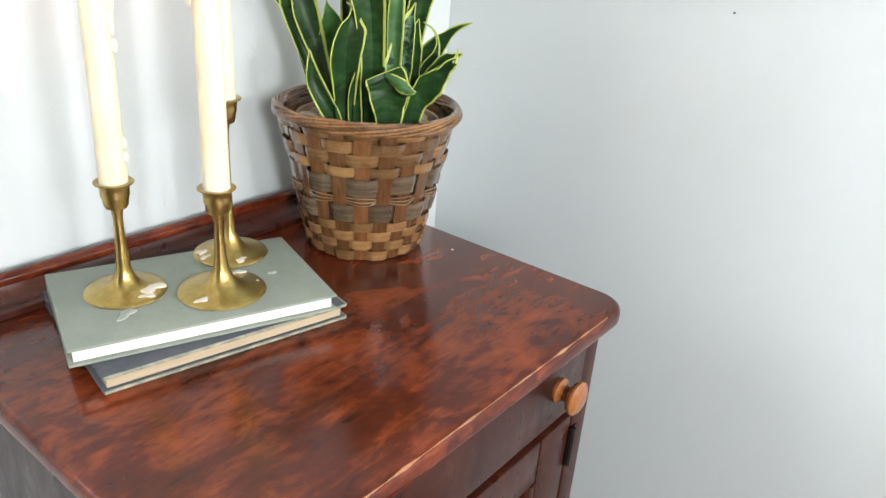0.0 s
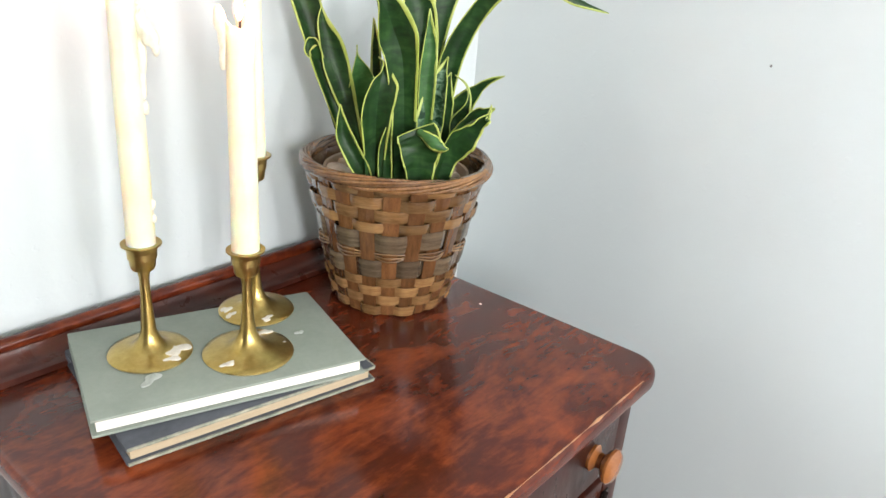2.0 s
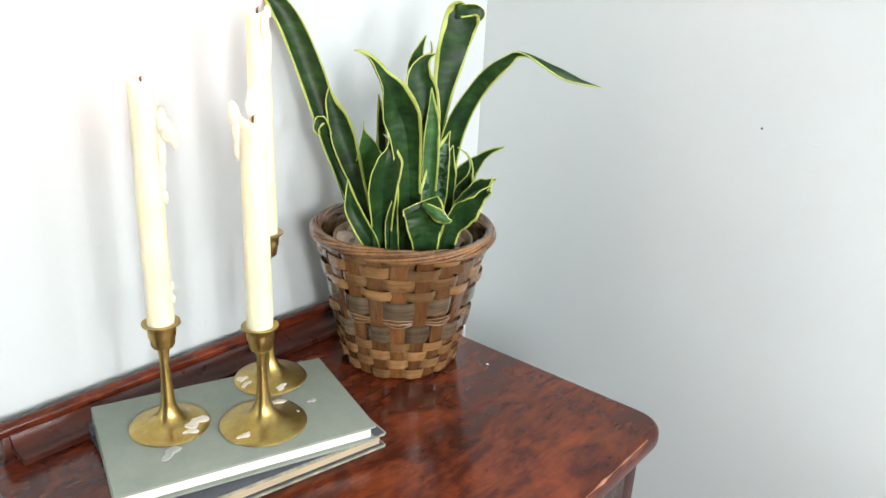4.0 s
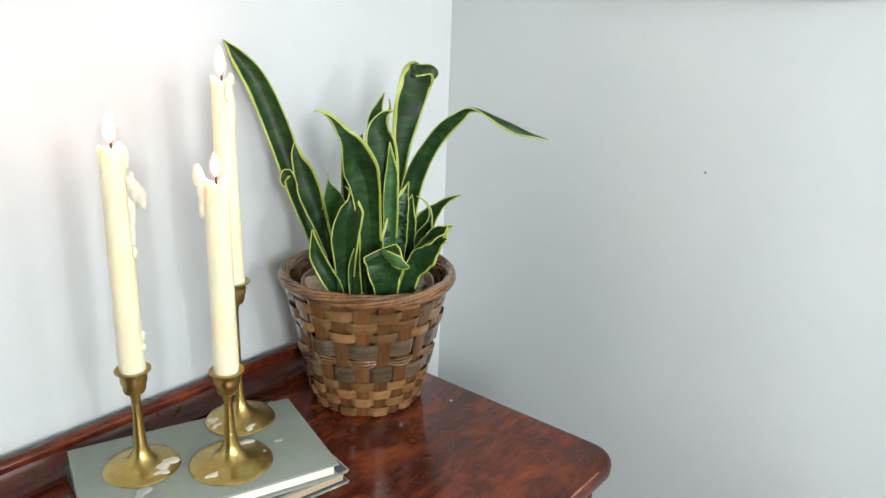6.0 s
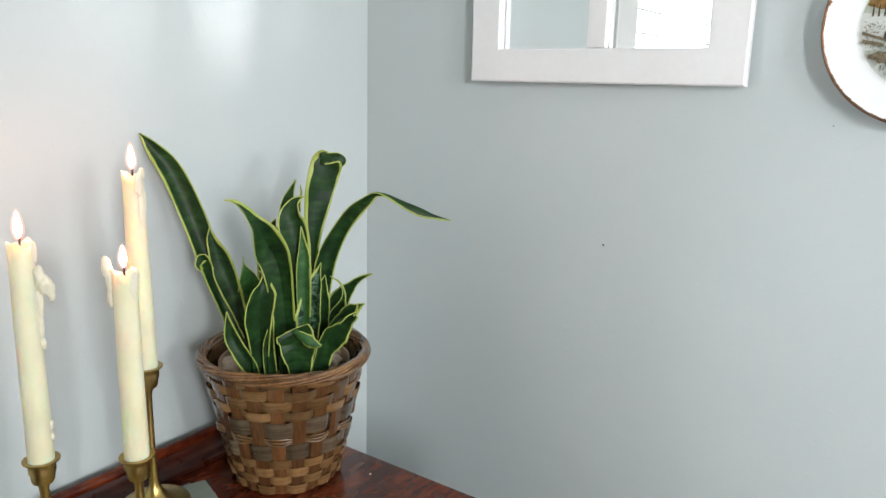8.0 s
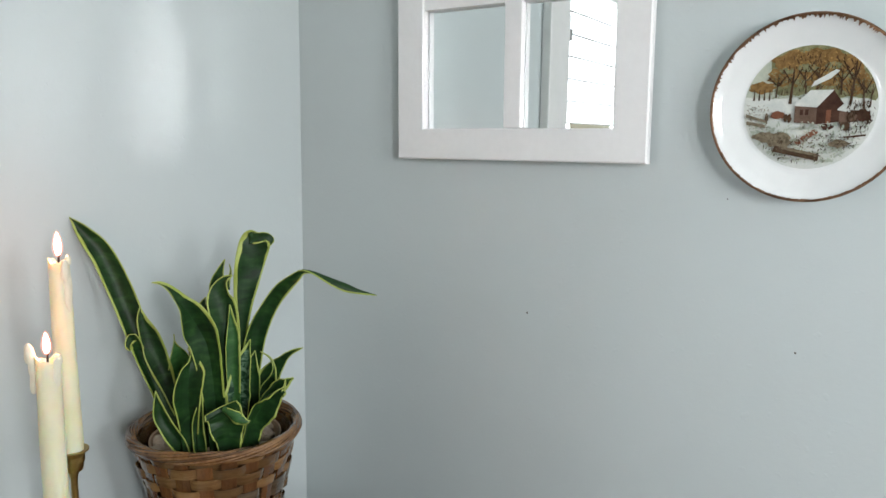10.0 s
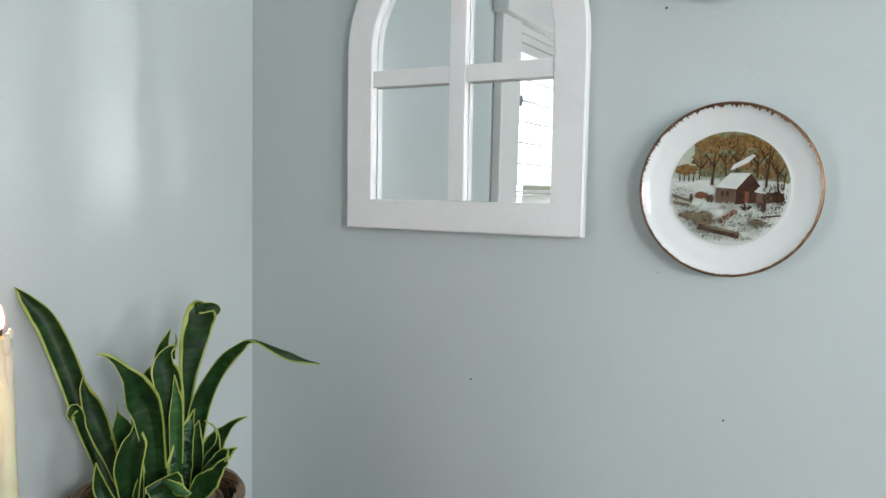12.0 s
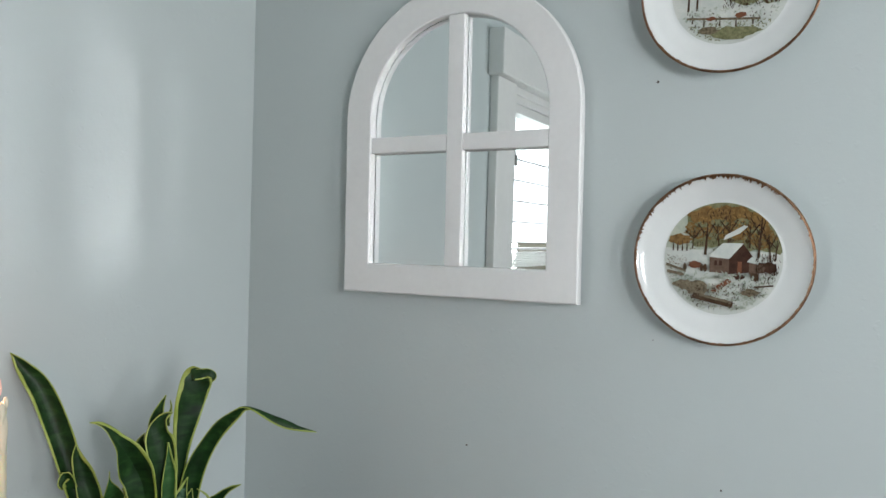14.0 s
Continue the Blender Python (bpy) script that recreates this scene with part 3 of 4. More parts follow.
cc = candle(-0.491, -0.127, BOOKTOP + 0.1452, 1.139, 0.0116, 0.0100, (-0.001, 0.0005), 3, "lit ivory taper candle on the tall candlestick", 0.78)
sx, sy = 0.72, -0.69
hA, hB, hC = 1.089 - BOOKTOP - 0.0912, 1.061 - BOOKTOP - 0.0872, 1.139 - BOOKTOP - 0.1452
drip(ca, [(sx * 0.0135, sy * 0.0135, hA - 0.030, 0.005, 0.005, 0.010), (sx * 0.0175, sy * 0.0175, hA - 0.037, 0.0062, 0.0058, 0.0085), (sx * 0.0215, sy * 0.0215, hA - 0.041, 0.0042, 0.004, 0.0075), (sx * 0.0225, sy * 0.0225, hA - 0.048, 0.0028, 0.003, 0.0055), (sx * 0.012, sy * 0.012, hA - 0.052, 0.004, 0.004, 0.016), (sx * 0.0112, sy * 0.0112, hA - 0.008, 0.003, 0.003, 0.010), (sx * 0.0112, sy * 0.0112, hA - 0.075, 0.003, 0.003, 0.012), (sx * 0.0118, sy * 0.0118, hA - 0.092, 0.003, 0.003, 0.006), (sx * 0.0115, sy * 0.0115, hA - 0.170, 0.0025, 0.0025, 0.005), (sx * 0.0115, sy * 0.0115, hA - 0.182, 0.0025, 0.0025, 0.004)])
drip(cb, [(-sx * 0.0118, -sy * 0.0118, hB - 0.006, 0.004, 0.004, 0.016), (-sx * 0.0140, -sy * 0.0140, hB + 0.004, 0.0048, 0.0046, 0.009), (-sx * 0.0150, -sy * 0.0150, hB + 0.009, 0.0036, 0.0034, 0.006), (-sx * 0.0125, -sy * 0.0125, hB - 0.024, 0.003, 0.003, 0.010), (0.003, -0.0098, hB - 0.012, 0.0045, 0.0018, 0.014), (sx * 0.0105, sy * 0.0105, hB - 0.002, 0.003, 0.003, 0.006)])
drip(cc, [(0.001, -0.0098, hC - 0.030, 0.0045, 0.0022, 0.022), (-0.002, -0.0105, hC - 0.010, 0.004, 0.003, 0.012), (sx * 0.0105 - 0.003, sy * 0.0105, hC + 0.000, 0.0028, 0.0028, 0.006)])


# ---- basket ----
BX, BY, BH, BR0, BR1 = -0.313, -0.140, 0.157, 0.0640, 0.0960


def basket():
    root = thing("wicker_basket", (BX, BY, TOP), "brown woven splint basket used as a plant pot", "basket", turn=8)

    def rad(z):
        return BR0 + (BR1 - BR0) * (z / BH) ** 0.95

    n = 22
    # upright stakes
    bm = bmesh.new()
    hw = 0.0085
    cols = []
    for k in range(7):
        z = 0.002 + k * (BH - 0.006) / 6
        r, w = rad(z), hw * (0.80 + 0.25 * z / BH)
        cols.append([bm.verts.new((r + dr, s * w, z)) for dr, s in ((0, -1), (0.0006, 0), (0, 1), (-0.0012, 1), (-0.0012, -1))])
    for a, b in zip(cols, cols[1:]):
        for k in range(5):
            bm.faces.new((a[k], a[(k + 1) % 5], b[(k + 1) % 5], b[k]))
    st = part("stake", bm, CANE_DARK, root)
    for i in range(n):
        o = st if i == 0 else new("stake", st.data)
        o.parent = root
        o.matrix_basis = pose(0, 0, 0, 0, 0, 360 * i / n)
    # rows of weaving, each piece passing over one stake and under the next
    rows = [(0.003, 0.0115, 0), (0.0150, 0.0115, 0), (0.0270, 0.0115, 0), (0.0390, 0.0105, 0), (0.0500, 0.0205, 1), (0.0840, 0.0205, 1), (0.1055, 0.0110, 0), (0.1175, 0.0130, 0), (0.1315, 0.0125, 0), (0.1450, 0.0110, 0)]
    for ri, (z, h, grey) in enumerate(rows):
        bm = bmesh.new()
        period = 4 * math.pi / n
        strips, m = [], 14
        for k in range(m + 1):
            a = period * (k / m - 0.5)
            wave = math.cos(2 * math.pi * (k / m - 0.5))
            dr = 0.0030 * max(-1, min(1, 1.5 * wave + 0.35))
            pts = []
            for zz, bulge, back in ((z, 0, 0), (z + h * 0.5, 0.0007, 0), (z + h, 0, 0), (z + h, 0, 0.0011), (z, 0, 0.0011)):
                r = rad(zz) + dr + bulge - back
                pts.append(bm.verts.new((r * math.cos(a), r * math.sin(a), zz)))
            strips.append(pts)
        for a, b in zip(strips, strips[1:]):
            for k in range(5):
                bm.faces.new((a[k], b[k], b[(k + 1) % 5], a[(k + 1) % 5]))
        first = part("weaver", bm, CANE_GREY if grey else CANE, root, smooth=True)
        for i in range(n // 2):
            o = first if i == 0 else new("weaver", first.data)
            o.parent = root
            o.matrix_basis = pose(0, 0, 0.0009 * math.sin(i * 5.1 + ri * 2.3), 0.5 * math.sin(i * 2.9 + ri), 0.5 * math.cos(i * 4.3 + ri), 360 * i / (n // 2) + (ri % 2) * 360 / n + math.sin(i * 3.7 + ri) * 0.9)
    # the thin twined cords round the middle
    for j, dz in enumerate((0.0735, 0.0765, 0.0800)):
        pts = []
        for k in range(176):
            a = 2 * math.pi * k / 176
            wv = math.cos(n / 2 * a + math.pi)
            pts.append(((rad(dz) + 0.0012 + 0.0032 * wv) * math.cos(a), (rad(dz) + 0.0012 + 0.0032 * wv) * math.sin(a), dz + (j - 1) * 0.0012 * wv))
        part("twined_cord", tube(pts, 0.0011, 6, True), CANE, root, smooth=True)
    # liner and base
    part("base", lathe([(0, 0.001), (BR0 - 0.002, 0.001), (BR0 - 0.001, 0.006), (0, 0.006)], 40), CANE_DARK, root)
    part("liner", lathe([(0, 0.008), (BR0 - 0.006, 0.008), (BR1 - 0.0055, BH - 0.004), (BR1 - 0.0065, BH - 0.004), (BR0 - 0.008, 0.010), (0, 0.010)], 48), CANE, root, smooth=True)
    # rim: bundled rods wound round the edge
    for j in range(11):
        pts, ph = [], j * 2 * math.pi / 11
        for k in range(120):
            a = 2 * math.pi * k / 120
            t = ph + 2.0 * a + 0.25 * math.sin(3 * a + j)
            w = 1 + 0.14 * math.sin(5 * a + 2.1 * j)
            r = BR1 + 0.0020 + 0.0046 * w * math.cos(t)
            pts.append((r * math.cos(a), r * math.sin(a), BH + 0.001 + 0.0052 * w * math.sin(t) + 0.0012 * math.sin(2 * a + 1)))
        part("rim_rod", tube(pts, 0.0015 + 0.0004 * (j % 3), 6, True), WICKER, root, smooth=True)


basket()


def potting():
    soil = tagged(part("soil", moved(lathe([(0, 0.132), (0.05, 0.134), (0.082, 0.131), (0.081, 0.120), (0, 0.120)], 40, 0.01), Matrix.Translation((BX, BY, TOP))), SOIL, smooth=True), "dark potting soil inside the basket", "soil", kind="stuff")
    rnd = random.Random(5)
    bms = []
    for i in range(90):
        a, r = rnd.uniform(0, 6.283), 0.072 * math.sqrt(rnd.uniform(0.12, 0.95))
        s = rnd.uniform(0.006, 0.015)
        bm = bmesh.new()
        bmesh.ops.create_icosphere(bm, subdivisions=2, radius=1.0)
        q = Euler((rnd.uniform(-0.4, 0.4), rnd.uniform(-0.4, 0.4), rnd.uniform(0, 6))).to_matrix()
        for v in bm.verts:
            k = 1 + 0.25 * noise.noise(v.co + Vector((i, 0, 0)))
            v.co = q @ Vector((v.co.x * s * 1.3 * k, v.co.y * s * k, v.co.z * s * 0.6 * k)) + Vector((BX + r * math.cos(a), BY + r * math.sin(a), TOP + 0.136 + rnd.uniform(0, 0.004)))
        bms.append(bm)
    tagged(part("pebbles", join(*bms), PEBBLE, smooth=True), "beige and brown pebbles covering the soil", "pebbles", kind="stuff")

    rim = lathe([(0.070, 0.120), (0.0765, 0.1475), (0.0785, 0.1485), (0.0785, 0.1465), (0.0772, 0.1455), (0.0715, 0.120)], 56)
    ob = tagged(part("inner_pot", moved(rim, Matrix.Translation((BX, BY, TOP))), POT, smooth=True), "beige inner plant pot standing inside the basket", "plant pot")
    return ob


potting()


# ---- snake plant ----
plant = thing("snake_plant", (BX, BY, TOP + 0.134), "green snake plant with yellow-edged leaves in the basket", "plant")
TO_ROOM = Vector((-0.705, -0.709, 0.12)).normalized()


def curve(pts, n):
    """A smooth line of n + 1 places through the control rows."""
    rows, out = [Vector(p) for p in pts], []
    for i in range(n + 1):
        f = i / n * (len(rows) - 1)
        k = min(int(f), len(rows) - 2)
        u = f - k
        p0, p1, p2, p3 = rows[max(k - 1, 0)], rows[k], rows[k + 1], rows[min(k + 2, len(rows) - 1)]
        out.append(0.5 * ((2 * p1) + (p2 - p0) * u + (2 * p0 - 5 * p1 + 4 * p2 - p3) * u * u + (3 * p1 - p0 - 3 * p2 + p3) * u ** 3))
    return out


leaf_count = 0

def leaf(rows, twist=(0,), green=None, cup=0.75, lean=(1, 1)):
    """A stiff strap leaf: rows of x, y, z and width; twist turns its face about its length; lean widens either yellow margin."""
    global leaf_count
    leaf_count += 1
    mid = curve([(r[0], r[1], r[2]) for r in rows], 30)
    wid = curve([(r[3], 0, 0) for r in rows], 30)
    if len(twist) == 1:
        twist = twist * 2
    tw = curve([(a, 0, 0) for a in twist], 30)
    bm = bmesh.new()
    lines = []
    origin = Vector((BX, BY, TOP + 0.134))
    for i, p in enumerate(mid):
        d = (mid[min(i + 1, 30)] - mid[max(i - 1, 0)]).normalized()
        side = d.cross(TO_ROOM).normalized()
        side = Matrix.Rotation(radians(tw[i].x), 3, d) @ side
        up = side.cross(d)
        w = max(wid[i].x, 0.0006) * 0.57
        wide = 0.0010 * (0.75 + 0.9 * abs(noise.noise(Vector((i * 0.23, leaf_count * 3.1, 0)))))
        el = 1 - min(0.75, wide / max(w, 0.001) * lean[0] + 0.01)
        er = 1 - min(0.75, wide / max(w, 0.001) * lean[1] + 0.01)
        wob = 0.26 * math.sin(i * 0.42 + leaf_count * 1.9) + 0.08 * math.sin(i * 1.3 + leaf_count)
        row = []
        for s in (-1, -el, -el * 0.5, 0, er * 0.5, er, 1):
            lift = cup * w * (s * s - 0.4) + wob * w * s * abs(s)
            row.append(bm.verts.new(p - origin + side * (s * w) + up * lift))
        lines.append(row)
    cut = rows[-1][3] > 0.012
    for a, b in zip(lines, lines[1:]):
        for k in range(6):
            f = bm.faces.new((a[k], a[k + 1], b[k + 1], b[k]))
            f.material_index = 1 if (k in (0, 5) and b not in lines[:5]) or (cut and b is lines[-1]) else 0
    ob = part("leaf", bm, [green or LEAF, MARGIN], plant, smooth=True)
    sol = ob.modifiers.new("thickness", "SOLIDIFY")
    sol.thickness, sol.offset = 0.0009, 0
    return ob


def leaves():
    leaf([(-0.359, -0.138, 0.895, 0.008), (-0.355, -0.100, 0.934, 0.013), (-0.363, -0.077, 0.992, 0.018), (-0.370, -0.056, 1.059, 0.024), (-0.380, -0.032, 1.118, 0.023), (-0.394, -0.018, 1.148, 0.015), (-0.404, -0.006, 1.166, 0.001)], (30, 25, 10, -10), None, 0.75, (2.4, 0.9))
    leaf([(-0.295, -0.162, 0.895, 0.0094), (-0.294, -0.164, 0.965, 0.0092), (-0.292, -0.166, 1.019, 0.0109), (-0.29, -0.169, 1.061, 0.019), (-0.286, -0.173, 1.096, 0.0282), (-0.283, -0.178, 1.121, 0.0316), (-0.28, -0.181, 1.136, 0.0314), (-0.278, -0.183, 1.144, 0.0258), (-0.277, -0.185, 1.148, 0.0147)], (0, 5, 5, 0), None, 0.25, (4.6, 2.0))
    leaf([(-0.286, -0.178, 1.142, 0.0123), (-0.281, -0.187, 1.143, 0.011), (-0.275, -0.194, 1.144, 0.0098), (-0.271, -0.198, 1.14, 0.008), (-0.272, -0.197, 1.133, 0.0008)], (0,), None, 0.3, (0.4, 1.6))
    leaf([(-0.292, -0.162, 0.887, 0.013), (-0.284, -0.170, 0.969, 0.020), (-0.280, -0.180, 1.027, 0.022), (-0.272, -0.203, 1.072, 0.018), (-0.267, -0.229, 1.098, 0.013), (-0.259, -0.245, 1.106, 0.007), (-0.242, -0.275, 1.093, 0.011), (-0.228, -0.296, 1.083, 0.007), (-0.214, -0.313, 1.077, 0.001)], (0, 0, 10, 20, 40, 75, 120, 130, 140), None, 0.75, (1.0, 0.8))
    leaf([(-0.344, -0.082, 0.934, 0.008), (-0.356, -0.070, 0.986, 0.009), (-0.368, -0.072, 1.011, 0.011), (-0.378, -0.076, 1.025, 0.010), (-0.385, -0.077, 1.018, 0.006), (-0.383, -0.078, 1.011, 0.002)], (0,), None, 0.75, (0.8, 0.8))
    leaf([(-0.332, -0.116, 0.867, 0.0081), (-0.337, -0.118, 0.891, 0.0094), (-0.345, -0.109, 0.936, 0.0125), (-0.348, -0.096, 0.971, 0.0183), (-0.354, -0.089, 0.999, 0.0233), (-0.358, -0.084, 1.021, 0.0219), (-0.364, -0.077, 1.044, 0.0115), (-0.365, -0.075, 1.06, 0.0008)], (-20, -15, -10, 0, 10,), None, 0.7, (0.9, 3.0))
    leaf([(-0.366, -0.154, 0.885, 0.0102), (-0.374, -0.152, 0.905, 0.0139), (-0.384, -0.147, 0.925, 0.0156), (-0.39, -0.139, 0.944, 0.0148), (-0.393, -0.137, 0.96, 0.0086), (-0.394, -0.136, 0.976, 0.0008)], (-15, -5, 5, 15,), None, 0.8, (1.0, 1.4))
    leaf([(-0.327, -0.107, 0.867, 0.0124), (-0.328, -0.105, 0.925, 0.0188), (-0.33, -0.103, 0.96, 0.0246), (-0.331, -0.102, 0.98, 0.0264), (-0.333, -0.1, 0.997, 0.0177), (-0.335, -0.097, 1.012, 0.0026), (-0.335, -0.096, 1.023, 0.0008)], (10,), LEAF_YOUNG, 0.5, (0.3, 0.5))
    leaf([(-0.306, -0.101, 0.896, 0.0083), (-0.307, -0.099, 0.954, 0.0102), (-0.308, -0.099, 0.989, 0.0108), (-0.309, -0.097, 1.023, 0.008), (-0.311, -0.095, 1.049, 0.0008)], (0,), None, 0.5, (2.0, 1.6))
    leaf([(-0.367, -0.16, 0.887, 0.014), (-0.371, -0.163, 0.936, 0.0198), (-0.375, -0.167, 0.97, 0.0256), (-0.373, -0.169, 0.992, 0.0253), (-0.368, -0.168, 1.007, 0.0157), (-0.365, -0.163, 1.017, 0.006), (-0.364, -0.156, 1.022, 0.0008)], (-10, -5, 0, 15, 45, 70, 80,), None, 0.9, (0.7, 1.1))
    leaf([(-0.337, -0.173, 0.882, 0.0168), (-0.343, -0.175, 0.951, 0.0201), (-0.348, -0.176, 0.992, 0.0233), (-0.354, -0.177, 1.024, 0.0277), (-0.362, -0.175, 1.046, 0.0321), (-0.373, -0.174, 1.067, 0.0245), (-0.384, -0.171, 1.083, 0.0155), (-0.395, -0.17, 1.097, 0.0091), (-0.404, -0.167, 1.105, 0.0039), (-0.411, -0.161, 1.107, 0.0008)], (0, 0, -5, -5, 5, 20, 35, 45, 55, 60,), None, 0.8, (0.5, 2.4))
    leaf([(-0.316, -0.168, 0.916, 0.0144), (-0.316, -0.168, 0.997, 0.0216), (-0.316, -0.169, 1.03, 0.0238), (-0.318, -0.166, 1.058, 0.0285), (-0.32, -0.163, 1.078, 0.0234), (-0.317, -0.167, 1.094, 0.011), (-0.311, -0.175, 1.101, 0.0008)], (25, 15, 5, -5, -15, -30,), None, 0.6, (1.0, 2.6))
    leaf([(-0.307, -0.148, 1.012, 0.0155), (-0.308, -0.146, 1.063, 0.0184), (-0.309, -0.145, 1.085, 0.0151), (-0.306, -0.148, 1.102, 0.0075), (-0.302, -0.153, 1.117, 0.0008)], (10,), None, 0.7, (0.6, 0.6))
    leaf([(-0.301, -0.154, 1.08, 0.0057), (-0.3, -0.156, 1.092, 0.0038), (-0.298, -0.158, 1.102, 0.0019), (-0.299, -0.157, 1.111, 0.0008)], (0,), None, 0.4, (0.8, 0.8))
    leaf([(-0.309, -0.136, 0.99, 0.0235), (-0.312, -0.133, 1.039, 0.0218), (-0.316, -0.129, 1.057, 0.0128), (-0.314, -0.131, 1.07, 0.0008)], (-25,), None, 0.7, (1.2, 0.5))
    leaf([(-0.319, -0.181, 0.92, 0.0103), (-0.319, -0.181, 1.0, 0.015), (-0.318, -0.181, 1.032, 0.0124), (-0.319, -0.18, 1.052, 0.0061), (-0.32, -0.179, 1.068, 0.0008)], (-5,), LEAF_PALE, 0.6, (0.5, 1.8))
    leaf([(-0.316, -0.184, 0.886, 0.0131), (-0.316, -0.184, 0.941, 0.0231), (-0.315, -0.186, 0.968, 0.0241), (-0.308, -0.186, 0.993, 0.0177), (-0.302, -0.186, 1.01, 0.0076), (-0.299, -0.189, 1.023, 0.0008)], (-15,), LEAF_MOTTLED, 0.7, (2.2, 0.6))
    leaf([(-0.267, -0.165, 0.896, 0.0137), (-0.263, -0.17, 0.943, 0.023), (-0.257, -0.178, 0.969, 0.0214), (-0.251, -0.193, 0.988, 0.0132), (-0.247, -0.206, 0.998, 0.0059), (-0.242, -0.22, 1.004, 0.0008)], (10, 15, 20, 25, 30,), None, 0.6, (2.4, 0.9))
    leaf([(-0.277, -0.185, 0.932, 0.0186), (-0.272, -0.19, 0.954, 0.0171), (-0.269, -0.195, 0.97, 0.0079), (-0.268, -0.196, 0.982, 0.0033), (-0.271, -0.192, 0.994, 0.0019), (-0.278, -0.183, 1.002, 0.0008)], (0, 10, 20,), None, 0.6, (0.8, 1.8))
    leaf([(-0.293, -0.197, 0.925, 0.0169), (-0.287, -0.205, 0.951, 0.0194), (-0.283, -0.218, 0.967, 0.0166), (-0.28, -0.229, 0.974, 0.0108), (-0.275, -0.235, 0.977, 0.0019)], (15, 20, 25, 30,), None, 0.7, (1.2, 2.2))
    leaf([(-0.325, -0.205, 0.887, 0.0153), (-0.324, -0.214, 0.923, 0.0207), (-0.321, -0.226, 0.947, 0.0247), (-0.317, -0.239, 0.964, 0.0207), (-0.315, -0.25, 0.974, 0.0133), (-0.311, -0.255, 0.977, 0.0078)], (15, 20, 25, 35, 40,), None, 0.8, (1.2, 1.2))
    leaf([(-0.312, -0.253, 0.973, 0.0042), (-0.311, -0.254, 0.978, 0.003), (-0.31, -0.255, 0.985, 0.0018), (-0.31, -0.255, 0.989, 0.0008)], (0,), None, 0.4, (1.5, 1.5))
    leaf([(-0.35, -0.205, 0.895, 0.0187), (-0.354, -0.208, 0.92, 0.0245), (-0.358, -0.211, 0.939, 0.0327), (-0.362, -0.212, 0.954, 0.036), (-0.364, -0.209, 0.963, 0.0322)], (5, 0, -5, -10,), None, 0.45, (0.9, 1.2))
    leaf([(-0.364, -0.211, 0.961, 0.0048), (-0.362, -0.221, 0.957, 0.0101), (-0.359, -0.23, 0.952, 0.0113), (-0.354, -0.236, 0.948, 0.0065), (-0.349, -0.238, 0.948, 0.0008)], (20, 10, 0, 0,), LEAF_PALE, -0.5, (1.3, 2.2))
    leaf([(-0.339, -0.156, 0.884, 0.017), (-0.34, -0.155, 0.926, 0.0219), (-0.341, -0.154, 0.959, 0.0216), (-0.341, -0.152, 0.992, 0.0138), (-0.342, -0.151, 1.015, 0.0008)], (-10,), None, 0.5, (0.6, 1.2))
    leaf([(-0.296, -0.177, 0.878, 0.0147), (-0.295, -0.178, 0.928, 0.021), (-0.294, -0.18, 0.962, 0.0221), (-0.292, -0.182, 0.986, 0.0142), (-0.289, -0.186, 1.006, 0.0008)], (10,), None, 0.5, (0.8, 0.8))
    leaf([(-0.304, -0.135, 0.876, 0.0164), (-0.302, -0.137, 0.94, 0.0227), (-0.302, -0.138, 0.989, 0.0224), (-0.302, -0.137, 1.029, 0.0156)], (0,), None, 0.4, (0.8, 0.8))
    leaf([(-0.363, -0.173, 0.886, 0.0101), (-0.366, -0.173, 0.914, 0.0125), (-0.368, -0.174, 0.937, 0.0111), (-0.366, -0.176, 0.957, 0.0061), (-0.364, -0.178, 0.973, 0.0008)], (0,), None, 0.5, (0.6, 1.0))


leaves()


# ---- arched mirror ----
def arched(half, low, spring, n=24):
    pts = [(-half, low), (half, low)]
    pts += [(half * math.cos(math.pi * k / n), spring + half * math.sin(math.pi * k / n)) for k in range(n + 1)]
    return pts


def to_wall(bm, y, z, turn=0.0):
    """From a flat (x across, y up, z out) plan onto the wall at x = 0; across runs to -y."""
    m = Matrix(((0, 0, -1, 0), (-1, 0, 0, y), (0, 1, 0, z), (0, 0, 0, 1)))
    return moved(bm, m @ pose(0, 0, 0, 0, 0, turn))


MY, MZ, MT = -0.389, 1.2340, 0.4


